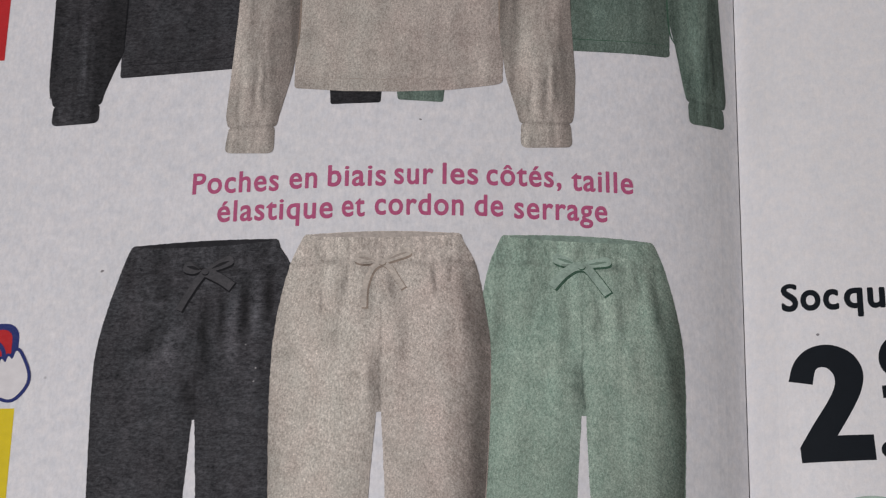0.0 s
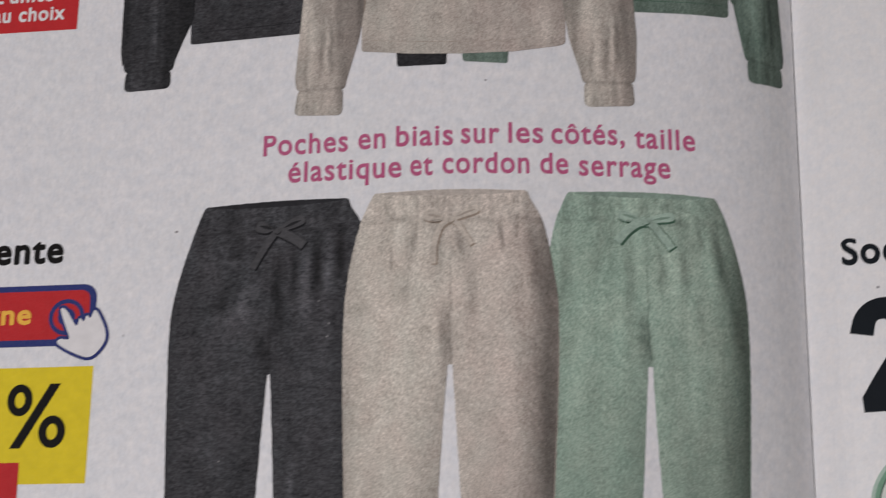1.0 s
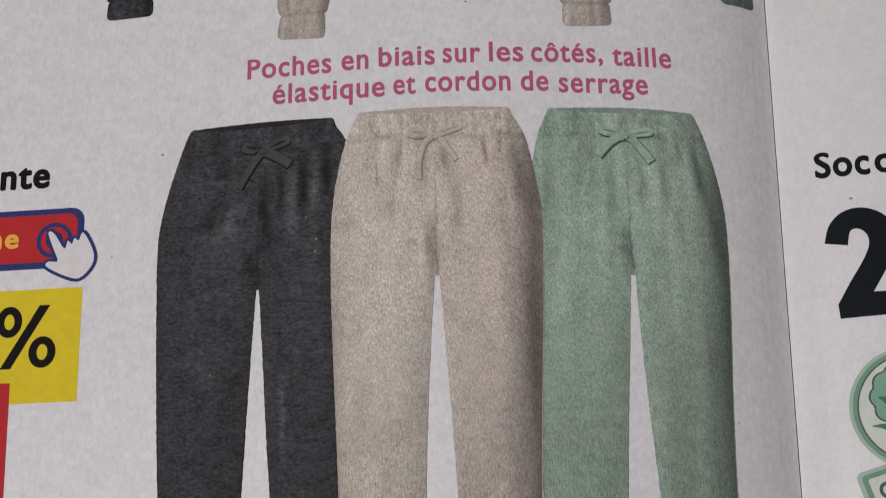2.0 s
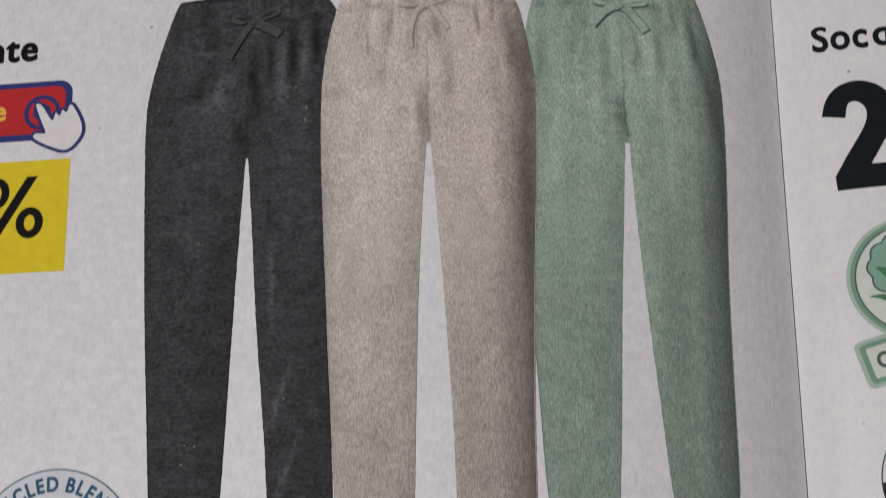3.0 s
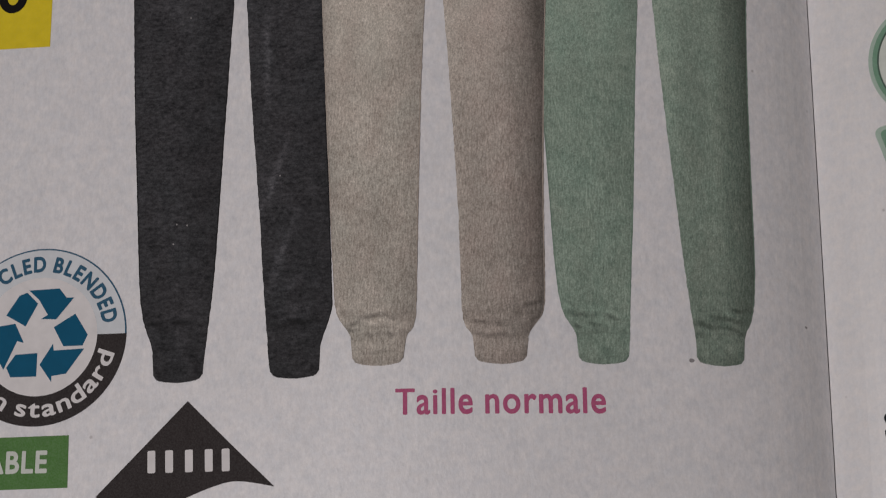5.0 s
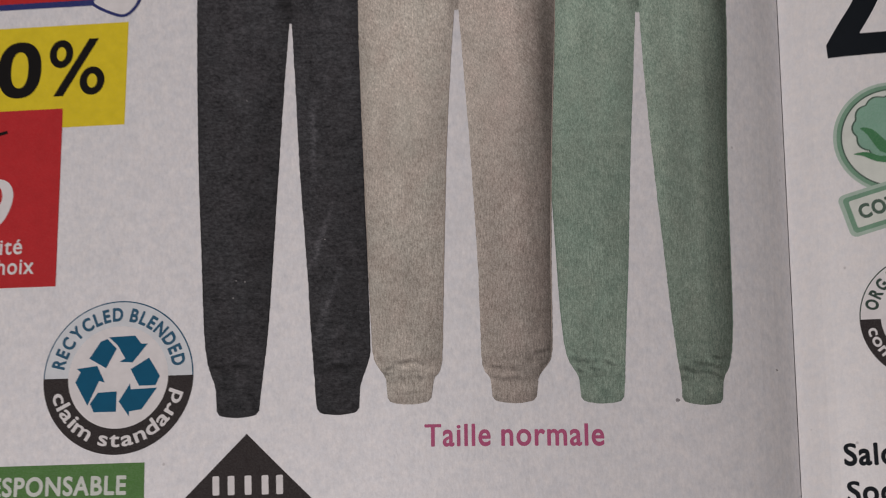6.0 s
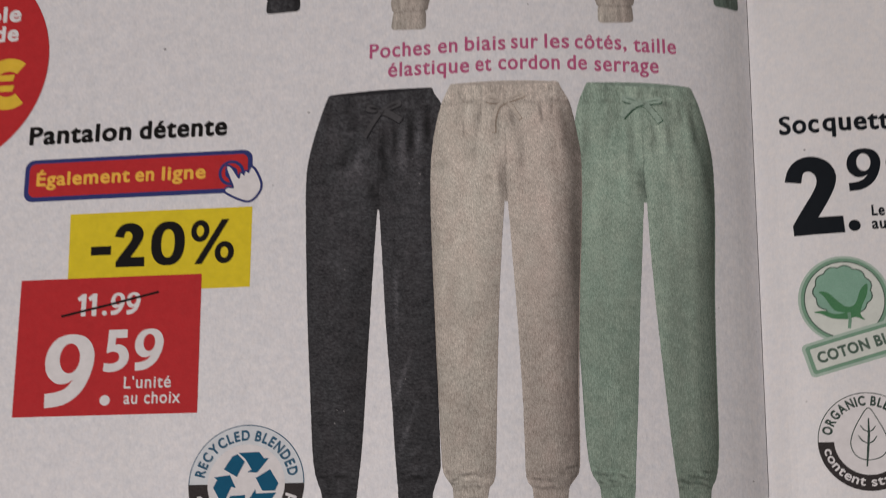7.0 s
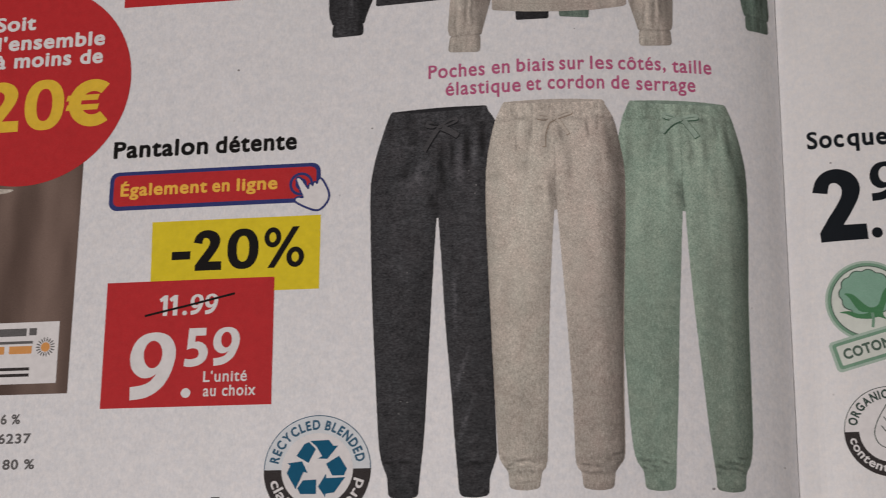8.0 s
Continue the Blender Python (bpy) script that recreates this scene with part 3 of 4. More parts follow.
def figures_of(each, base, cap):
    """A row of heavy figures: (figure, x0, x1)."""
    return joined(*[figure(ch, x0, x1, base, cap) for ch, x0, x1 in each])


def arc_letters(text, cx, cy, r, mid, span, cap, bold=0.03, inside=False):
    """Lettering round a circle, centred on the angle mid; inside: read from below, with its feet outwards."""
    wide, each = [], []
    for ch in text:
        if ch == " ":
            each.append(None)
            wide.append(0.30)
            continue
        bm = glyphs(ch, bold)
        lo, hi = min(v.co.x for v in bm.verts), max(v.co.x for v in bm.verts)
        each.append((bm, 0.5 * (lo + hi)))
        wide.append(hi - lo + 0.09)
    total, at, out = sum(wide), 0.0, []
    for glyph, w in zip(each, wide):
        part_way = (at + w / 2) / total - 0.5
        at += w
        if glyph is None:
            continue
        bm, middle = glyph
        a = radians(mid + span * part_way * (1 if inside else -1))
        k = cap / CAP
        fit = radians(span) * r / (total * k)
        for v in bm.verts:
            x, y = (v.co.x - middle) * k * fit, v.co.y * k
            if inside:
                rr, tx = r - y, (-math.sin(a), math.cos(a))
            else:
                rr, tx = r + y, (math.sin(a), -math.cos(a))
            v.co = Vector((cx + rr * math.cos(a) + tx[0] * x, cy + rr * math.sin(a) + tx[1] * x, v.co.z))
        out.append(bm)
    return joined(*out)


# ---- table and room ----
def slab(x0, y0, z0, x1, y1, z1, bevel=0.0):
    bm = bmesh.new()
    bmesh.ops.create_cube(bm, size=1)
    for v in bm.verts:
        v.co = Vector((x0 + (v.co.x + 0.5) * (x1 - x0), y0 + (v.co.y + 0.5) * (y1 - y0), z0 + (v.co.z + 0.5) * (z1 - z0)))
    if bevel:
        bmesh.ops.bevel(bm, geom=bm.edges[:], offset=bevel, segments=3, affect="EDGES", profile=0.5)
    return bm


def structure(name, bm, material, label, category):
    me = bpy.data.meshes.new(name)
    bm.to_mesh(me)
    bm.free()
    me.materials.append(material)
    return tagged(new(name, me), label, category, kind="structure")


WOOD = plain_material("table_wood", (0.20, 0.125, 0.075), 0.45, 0.25, 0.012)
PLASTER = plain_material("wall_paint", (0.70, 0.68, 0.64), 0.9, 0.04, 0.004)
BOARDS = plain_material("floor_boards", (0.26, 0.18, 0.11), 0.6, 0.2, 0.006)
TZ = TABLE_Z * MM
table = new("table")
table.location = (0, 0, TZ - 0.75)
bpy.context.view_layer.update()
tagged(table, "brown wooden table on four square legs", "table")


def table_part(name, bm):
    me = bpy.data.meshes.new(name)
    bmesh.ops.translate(bm, verts=bm.verts[:], vec=(0, 0, 0.75 - TZ))
    bm.to_mesh(me)
    bm.free()
    me.materials.append(WOOD)
    new(name, me).parent = table


table_part("tabletop", slab(-0.7, -0.45, TZ - 0.03, 0.7, 0.45, TZ, 0.003))
for x in (-0.62, 0.62):
    for y in (-0.38, 0.38):
        table_part("leg", slab(x - 0.03, y - 0.03, TZ - 0.75, x + 0.03, y + 0.03, TZ - 0.03, 0.003))
    table_part("apron", slab(x - 0.012, -0.35, TZ - 0.11, x + 0.012, 0.35, TZ - 0.03))
for y in (-0.38, 0.38):
    table_part("apron", slab(-0.59, y - 0.012, TZ - 0.11, 0.59, y + 0.012, TZ - 0.03))
structure("floor", slab(-2.2, -2.0, TZ - 0.80, 2.2, 2.0, TZ - 0.75), BOARDS, "plain brown floor boards of the room", "floor")
structure("ceiling", slab(-2.2, -2.0, 1.70, 2.2, 2.0, 1.78), PLASTER, "plain white ceiling of the room", "ceiling")
structure("wall_west", slab(-2.28, -2.0, TZ - 0.75, -2.2, 2.0, 1.70), PLASTER, "plain white painted wall of the room", "wall")
structure("wall_east", slab(2.2, -2.0, TZ - 0.75, 2.28, 2.0, 1.70), PLASTER, "plain white painted wall of the room", "wall")
structure("wall_north", slab(-2.2, 2.0, TZ - 0.75, 2.2, 2.08, 1.70), PLASTER, "plain white painted wall of the room", "wall")
structure("wall_south", slab(-2.2, -2.08, TZ - 0.75, 2.2, -2.0, 1.70), PLASTER, "plain white painted wall of the room", "wall")


# ---- pages ----
def sheet(s0, s1, f, thick, drop):
    """A sheet of paper that follows the height f from s0 to s1, with its underside."""
    bm, steps = bmesh.new(), []
    k = s0
    while k < s1 - 1e-6:
        steps.append(k)
        k = math.floor(k + 1 + 1e-6)
    steps.append(s1)
    rows = []
    for s in steps:
        rows.append([bm.verts.new((s + SHEAR * y, y, f(s) - drop - t)) for y, t in ((Y0, 0), (Y1, 0), (Y1, thick), (Y0, thick))])
    for a, b in zip(rows, rows[1:]):
        for i in range(4):
            bm.faces.new((a[i], b[i], b[(i + 1) % 4], a[(i + 1) % 4]))
    bm.faces.new(rows[0])
    bm.faces.new(rows[-1][::-1])
    bmesh.ops.recalc_face_normals(bm, faces=bm.faces[:])
    return bm


def block(s0, s1, f, top):
    """The sheets below, as one body down to the table."""
    bm, rows = bmesh.new(), []
    n = 60
    for k in range(n + 1):
        s = s0 + (s1 - s0) * k / n
        rows.append([bm.verts.new((s + SHEAR * y, y, z)) for y, z in ((Y0, f(s) - top), (Y1, f(s) - top), (Y1, TABLE_Z), (Y0, TABLE_Z))])
    for a, b in zip(rows, rows[1:]):
        for i in range(4):
            bm.faces.new((a[i], b[i], b[(i + 1) % 4], a[(i + 1) % 4]))
    bm.faces.new(rows[0])
    bm.faces.new(rows[-1][::-1])
    bmesh.ops.recalc_face_normals(bm, faces=bm.faces[:])
    return bm


left_page = part("left_page", sheet(-172, FOLD - 0.05, left_height, 0.09, 0), PAPER_L, magazine, "thin whitish printed page, arched, bending down into the fold")
right_page = part("right_page", sheet(FOLD + 0.05, 252, right_height, 0.09, 0), PAPER_R, magazine, "thin whitish printed page rising out of the fold")
part("paper_block", block(-171.5, FOLD - 0.5, left_height, 0.2), EDGE, magazine, "stack of paper sheets under the page")
part("paper_block", block(FOLD + 0.5, 251.5, right_height, 0.2), EDGE, magazine, "stack of paper sheets under the page")


# ---- printed trousers ----
LEVELS = (20.0, 16.5, 11.5, 6.5, -2.0, -17.0, -30.0, -38.0, -41.6, -44.4, -47.3)
RIM = (19.3,) + LEVELS[1:]
INSEAM = (0.0, -8.0, -18.0, -31.0, -38.5, -42.5, -44.8, -47.3)


def edge_at(levels, offsets, y):
    return float(np.interp(-y, [-v for v in levels], offsets))


def finer(ring, step):
    """The ring with points at most a step apart."""
    out = []
    for (a, b), (c, d) in zip(ring, ring[1:] + ring[:1]):
        n = max(1, math.ceil(math.hypot(c - a, d - b) / step))
        out += [(a + (c - a) * k / n, b + (d - b) * k / n) for k in range(n)]
    return out


def trousers(name_label, cx, drop, fabric, fold, lace, left, right, inner_left, inner_right, layer, seed, crease, inside, bow, hem_drop=0.0, sag=0.9, lift=0.15, aside=0.0):
    """A flat-laid pair of jogging trousers: outline, waistband, pleats, seam, drawstring and ribbed cuffs, printed in ink.
    left, right, inner_left and inner_right are the edges' distances from the middle at LEVELS and INSEAM."""
    rnd = random.Random(seed)
    # the cloth sags over the elastic cuffs
    y = lambda v: v + drop - (hem_drop if v < -43 else 0.0) - (sag * min(1.0, max(0.0, (v + 45.0) / 2.0)) if v < -40 else 0.0)
    seam_at = -44.7 - 0.4 * sag

    outer_l = smooth_line([(cx + o, y(v)) for o, v in zip(left, RIM)], 4)
    outer_r = smooth_line([(cx + o, y(v)) for o, v in zip(right, RIM)], 4)
    in_l = smooth_line([(cx + o, y(v)) for o, v in zip(inner_left, INSEAM)], 4)
    in_r = smooth_line([(cx + o, y(v)) for o, v in zip(inner_right, INSEAM)], 4)
    # the hem sags in the middle and is rounded at its corners
    sag_at = lambda u: -0.35 * math.sin(math.pi * u) + 0.42 * abs(2 * u - 1) ** 14
    hem = lambda a, b: [(a[0] + (b[0] - a[0]) * k / 16, a[1] + (b[1] - a[1]) * k / 16 + sag_at(k / 16)) for k in range(17)]
    lo, hi = left[0] + 0.55, right[0] - 0.55
    top = [(cx + hi + 0.3, y(19.85) + lift)] + [(cx + hi - (hi - lo) * k / 28, y(20.05) + lift * (1 - k / 28) + 0.22 * math.sin(math.pi * k / 28) + 0.02 * math.sin(k * 2.3)) for k in range(29)] + [(cx + lo - 0.3, y(19.85))]
    ring = outer_l[:-1] + hem(outer_l[-1], in_l[-1]) + in_l[-2::-1] + in_r[:-1] + hem(in_r[-1], outer_r[-1]) + outer_r[-2::-1] + top
    # the knit's edge is never quite straight
    ring = [(a + 0.035 * rnd.uniform(-1, 1), b + 0.035 * rnd.uniform(-1, 1)) for a, b in finer(ring, 0.45)]
    origin = (cx, drop)
    body = printed("printed_trousers", polygon(ring), fabric, layer, None, name_label, origin)

    def detail(name, bm, material, up, label=""):
        return printed(name, bm, material, layer + up, body, label, origin)

    # waistband and cuffs are sewn-on pieces
    lo, hi = edge_at(LEVELS, left, 17.2), edge_at(LEVELS, right, 17.2)
    low = [(cx + lo + (hi - lo) * k / 20, y(17.2) - 0.3 * math.sin(math.pi * k / 20) + 0.05 * rnd.uniform(-1, 1)) for k in range(21)]
    detail("waistband", polygon([(cx + left[0] - 0.05, y(19.25))] + low + [(cx + right[0] + 0.05, y(19.25))] + top), fabric, 0.4)
    for a, b, la, lb in ((left, inner_left, LEVELS, INSEAM), (inner_right, right, INSEAM, LEVELS)):
        lo, hi, lo2, hi2 = edge_at(la, a, seam_at), edge_at(lb, b, seam_at), a[-1], b[-1]
        line = [(cx + lo + (hi - lo) * k / 12, y(seam_at) + 0.25 * math.sin(math.pi * k / 12) + 0.06 * rnd.uniform(-1, 1)) for k in range(13)]
        foot = hem((cx + lo2, y(-47.3)), (cx + hi2, y(-47.3)))
        detail("cuff", polygon(line + foot[::-1]), fabric, 0.4)
    # printed shade along the sides of each leg, as thin dark strokes
    for line, lowest in ((outer_r, 9.0), (in_l, -6.0), (outer_l, 4.0)):
        run = [(a + (0.06 if line is outer_l else -0.06), b) for a, b in line if y(-44.0) < b < y(lowest)]
        detail("side_shade", stroke(run, 0.12, 0.9), crease, 0.3)
    # the back of the waist shows as a darker lens over the front rim
    rim_line = [(a, v - 0.06) for a, v in top[1:-1]]
    n = len(rim_line) - 1
    lens = [(a, v - 0.65 * math.sin(math.pi * k / n) ** 0.7) for k, (a, v) in enumerate(rim_line)]
    detail("waist_opening", polygon(rim_line[1:-1] + lens[::-1][1:-1]), inside, 0.6, "inner back of the waistband")
    # drawstring tied in a bow: two loops, two flat ends and a knot, each over its own dark print
    here = (cx + aside, y(16.8))
    at = lambda pts: [(here[0] + a, here[1] + b) for a, b in pts]
    loops, ends = bow
    for k, (tx, ty, wide) in enumerate(loops):
        side = Vector((-ty, tx)).normalized() * wide
        leaf = [(0, 0.25), (0.45 * tx + 0.5 * side.x, 0.45 * ty + 0.5 * side.y), (0.9 * tx + 0.55 * side.x, 0.9 * ty + 0.55 * side.y), (tx, ty),
                (0.9 * tx - 0.45 * side.x, 0.9 * ty - 0.45 * side.y), (0.45 * tx - 0.4 * side.x, 0.45 * ty - 0.4 * side.y), (0, -0.25)]
        ring = smooth_line(at(leaf), 3, True)
        detail("loop_shade", polygon([(a + 0.08, b - 0.24) for a, b in ring]), fold, 0.65 + 0.05 * k)
        loop = detail("drawstring_loop", polygon(ring), lace, 1.0 + 0.1 * k)
        slit = smooth_line(at([(0.25 * tx, 0.25 * ty), (0.55 * tx, 0.55 * ty + 0.04), (0.86 * tx, 0.86 * ty)]), 4)
        printed("loop_opening", stroke(slit, 0.3 * wide, 0.9), crease, layer + 1.25, loop, "", origin)
    for k, (line, wide) in enumerate(ends):
        run = smooth_line(at([(0, 0)] + line), 5)
        detail("end_shade", stroke([(a + 0.14, b - 0.16) for a, b in run], wide * 1.2), fold, 0.78 + 0.05 * k)
        detail("drawstring_end", stroke(run, wide), lace, 1.3 + 0.1 * k, "flat knitted drawstring end")
    knot = disc(here[0], here[1], 0.42, 12, 0.36)
    detail("knot_shade", polygon([(a + 0.06, b - 0.14) for a, b in knot]), fold, 1.55)
    detail("knot", polygon(knot), lace, 1.65)
    return body


trousers("printed charcoal grey knit jogging trousers with drawstring bow and cuffs", -20.3, -0.5, CHARCOAL, CHARCOAL_FOLD, CHARCOAL_LACE,
         (-8.6, -9.6, -11.0, -11.8, -11.7, -11.1, -10.3, -9.8, -9.3, -8.2, -8.0),
         (8.95, 10.5, 10.9, 11.0, 10.6, 9.3, 9.7, 10.0, 10.0, 8.9, 8.8),
         (-0.1, -0.6, -1.1, -1.7, -2.1, -2.5, -2.8, -3.0), (0.2, 0.75, 1.4, 2.5, 3.05, 3.4, 3.65, 3.9), 2, 3, CHARCOAL_CREASE, CHARCOAL_WAIST,
         ([(-2.5, 0.8, 1.25), (3.2, 1.3, 1.15)], [([(-1.0, -1.3), (-2.1, -3.1), (-2.8, -4.4)], 0.75), ([(1.0, -0.5), (2.1, -1.1), (3.2, -1.9)], 1.1)]), 0.6, 0.0, 0.25, 0.4)
trousers("printed sage green knit jogging trousers with drawstring bow and cuffs", 22.0, 0.15, SAGE, SAGE_FOLD, SAGE_LACE,
         (-9.05, -10.15, -11.1, -11.4, -11.5, -11.2, -10.6, -10.2, -9.6, -8.3, -8.1),
         (8.4, 9.5, 10.7, 11.3, 11.2, 10.5, 10.25, 10.1, 9.6, 8.6, 8.4),
         (-0.2, -0.7, -1.4, -2.1, -2.6, -2.9, -3.0, -3.2), (0.3, 0.6, 1.2, 2.2, 2.8, 3.3, 3.55, 3.6), 2, 8, SAGE_CREASE, SAGE_WAIST,
         ([(-3.1, 0.9, 1.1), (3.3, 0.7, 1.05)], [([(-0.9, -0.2), (-2.1, -1.1), (-3.3, -2.5)], 0.95), ([(0.7, -0.3), (1.7, -1.5), (2.9, -3.1)], 0.95)]), 0.28, 0.9, 0.0)
trousers("printed oatmeal beige knit jogging trousers with drawstring bow and cuffs", 0.1, 0.1, OATMEAL, OATMEAL_FOLD, OATMEAL_LACE,
         (-9.1, -10.3, -11.4, -11.9, -11.9, -11.3, -10.7, -10.3, -9.9, -8.5, -8.3),
         (8.9, 10.35, 11.4, 12.0, 11.9, 11.2, 10.8, 10.7, 10.5, 9.0, 8.7),
         (-0.25, -0.8, -1.3, -1.7, -1.9, -2.1, -3.0, -3.3), (0.3, 0.85, 1.5, 2.2, 2.4, 2.6, 3.5, 3.7), 4, 5, OATMEAL_CREASE, OATMEAL_WAIST,
         ([(-3.1, 0.6, 1.1), (3.2, 1.3, 0.95)], [([(-1.1, -0.8), (-1.8, -2.8), (-1.9, -5.2)], 0.6), ([(0.9, -0.7), (1.6, -1.8), (2.4, -3.0)], 0.6)]), 0.2)


# pale flecks in the dark ink
flecks = random.Random(4)
for k in range(9):
    fx, fy = -20.3 + flecks.uniform(-9, 8), flecks.uniform(-38, 14)
    if abs(fx + 20.3) < 3.5:
        continue
    printed("pale_fleck", polygon(disc(fx, fy, flecks.uniform(0.07, 0.12), 7)), GREY_PALE, 3, None, "tiny pale fleck in the dark print")


# ---- printed sweatshirts ----
def sweatshirt(label, fabric, sleeve_fabric, fold, crease, body_ring, sleeves, layer, origin, shift=0.3):
    """The lower part of a printed sweatshirt: body with a hem, sleeves that end in a gathered cuff."""
    body_ring = [(x + 0.3, y) for x, y in body_ring]
    sleeves = [([(x + shift, y) for x, y in ring], (c[0] + shift, c[1], c[2] + shift, c[3])) for ring, c in sleeves]
    body = printed("printed_sweatshirt", polygon(finer(smooth_corners(body_ring, 1.5), 0.6)), fabric, layer, None, label, origin)
    low = [p for p in body_ring if p[1] < 50]
    edge = finer(low, 1.0)[: max(2, int(sum(math.dist(a, c) for a, c in zip(low, low[1:]))))] + [low[-1]]
    hem = edge + [(x, y + 1.5 + 0.05 * math.sin(3 * x)) for x, y in edge[::-1]]
    printed("hem", polygon(smooth_corners(hem, 1.2)), fabric, layer + 0.5, body, "", origin)
    printed("hem_line", stroke([(x, y + 1.5 + 0.05 * math.sin(3 * x)) for x, y in edge], 0.1, 0.5), crease, layer + 0.7, body, "", origin)
    for ring, (x0, y0, x1, y1) in sleeves:
        turn = max(range(len(ring)), key=lambda k: -ring[k][1])
        seam = lambda x: y0 + (y1 - y0) * (x - x0) / (x1 - x0)
        upper = [k for k, (a, b) in enumerate(ring) if b > seam(a) + 0.6]
        lower = [p for p in ring if p[1] < seam(p[0]) - 0.6]
        here = (0.5 * (x0 + x1), 0.5 * (y0 + y1))
        falling, rising = [ring[k] for k in upper if k < turn], [ring[k] for k in upper if k > turn]
        cloth = falling + [(x0 - 0.22, y0 + 1.3), (x0 + 0.02, y0 + 0.25), (x0 + 0.3, y0 - 0.05)] + [(x1 - 0.3, y1 - 0.05), (x1 + 0.02, y1 + 0.25), (x1 + 0.22, y1 + 1.3)] + rising
        printed("sleeve", polygon(finer(smooth_corners(cloth, 0.6), 0.6)), sleeve_fabric, layer + 1, body, "", here)
        printed("cuff", polygon(smooth_corners([(x0 + 0.22, y0 + 0.2)] + lower + [(x1 - 0.22, y1 + 0.2)], 0.8)), sleeve_fabric, layer + 1.4, body, "", here)
        inner = rising if here[0] < origin[0] else falling
        printed("sleeve_edge", stroke(smooth_line([p for p in inner if p[1] > 42.9], 4), 0.22, 0.6), fold, layer + 1.3, body, "", here)
    return body


def smooth_corners(ring, r):
    """Rounds the corners of a ring by about r."""
    out, n = [], len(ring)
    for i in range(n):
        a, b, c = (Vector(ring[(i + k) % n]) for k in (-1, 0, 1))
        p, q = b + (a - b).normalized() * min(r, (a - b).length / 3), b + (c - b).normalized() * min(r, (c - b).length / 3)
        for t in (0, 0.25, 0.5, 0.75, 1):
            v = (1 - t) ** 2 * p + 2 * t * (1 - t) * b + t * t * q
            out.append((v.x, v.y))
    return out


sweatshirt("lower part of a printed charcoal grey sweatshirt with cuffed sleeve", CHARCOAL_TOP, CHARCOAL_SLEEVE, CHARCOAL_FOLD, CHARCOAL_CREASE,
           [(-32.3, 62), (-32.0, 40.4), (-14.0, 40.9), (-13.0, 62)],
           [([(-41.0, 62), (-40.8, 48.5), (-40.7, 40), (-40.4, 38), (-40.0, 34.7), (-34.2, 34.9), (-34.0, 37), (-32.8, 41.2), (-31.8, 43.6), (-31.6, 62)], (-40.1, 37.2, -34.0, 37.2))], 1, (-27, 40))
sweatshirt("lower part of a printed sage green sweatshirt with cuffed sleeve", SAGE_TOP, SAGE_SLEEVE, SAGE_FOLD, SAGE_FOLD,
           [(14, 62), (15.0, 42.8), (24.0, 42.9), (32.4, 43.2), (32.7, 62)],
           [([(32.2, 62), (32.3, 48.2), (33.0, 45.2), (34.2, 38.2), (34.5, 35.4), (39.0, 36.0), (39.2, 39), (38.9, 50), (38.5, 62)], (34.2, 38.2, 39.1, 38.6))], 1, (25, 42))
sweatshirt("lower part of a printed oatmeal beige sweatshirt with gathered cuffs", OATMEAL_TOP, OATMEAL_SLEEVE, OATMEAL_FOLD, OATMEAL_CREASE,
           [(-11.0, 62), (-10.9, 37.9), (-5, 37.3), (1.0, 37.15), (7, 37.4), (13.0, 38.3), (13.2, 62)],
           [([(-17.4, 62), (-17.9, 47), (-18.5, 34), (-18.7, 30.3), (-12.9, 30.0), (-12.55, 33.5), (-11.1, 39.6), (-10.6, 43), (-10.4, 47), (-10.4, 62)], (-18.5, 33.4, -12.65, 33.3)),
            ([(12.6, 62), (12.7, 44.5), (13.5, 39), (14.8, 33.6), (15.15, 30.6), (21.0, 30.9), (21.0, 34), (21.4, 39.6), (20.95, 47), (20.6, 62)], (14.95, 33.6, 21.0, 33.8))], 3, (1, 38), 0.2)
printed("printed_cuff", polygon(smooth_corners([(-6.5, 38.5), (-6.3, 35.75), (-0.55, 35.85), (-0.4, 38.5)], 0.3)), CHARCOAL_TOP, 2, None, "printed dark grey cuff end below the beige hem", (-27, 40))
printed("printed_cuff", polygon(smooth_corners([(1.1, 38.5), (1.4, 36.2), (6.55, 35.9), (6.8, 38.5)], 0.3)), SAGE_SLEEVE, 2, None, "printed green cuff end below the beige hem", (5, 40))

# ---- captions on the left page ----
printed("caption", line_of([("Poches", -22.0, -11.9, -0.15), ("en", -10.7, -7.5), ("biais", -6.3, 0.3, 0.15), ("sur", 1.2, 5.6, 0.33), ("les", 6.6, 10.6, 0.40), ("côtés,", 11.5, 19.9, 0.38), ("taille", 21.0, 28.0, 0.10)], 25.65, 2.55, 0.02),
        PINK, 1, None, "magenta caption line in bold letters")
printed("caption", line_of([("élastique", -18.9, -5.6), ("et", -4.6, -2.0, 0.15), ("cordon", -0.9, 9.0, 0.32), ("de", 10.2, 13.4, 0.32), ("serrage", 14.6, 25.0, 0.15)], 22.05, 2.55, 0.02), PINK, 1, None, "magenta caption line in bold letters")
printed("caption", line_of([("Taille", -4.0, 3.5), ("normale", 4.7, 16.4)], -52.6, 2.55, 0.02), PINK, 1, None, "magenta size caption in bold letters")
printed("product_heading", line_of([("Pantalon", -79.6, -61.9), ("détente", -60.5, -45.6)], 13.6, 3.25, 0.036), BLACK, 1, None, "bold black product heading")

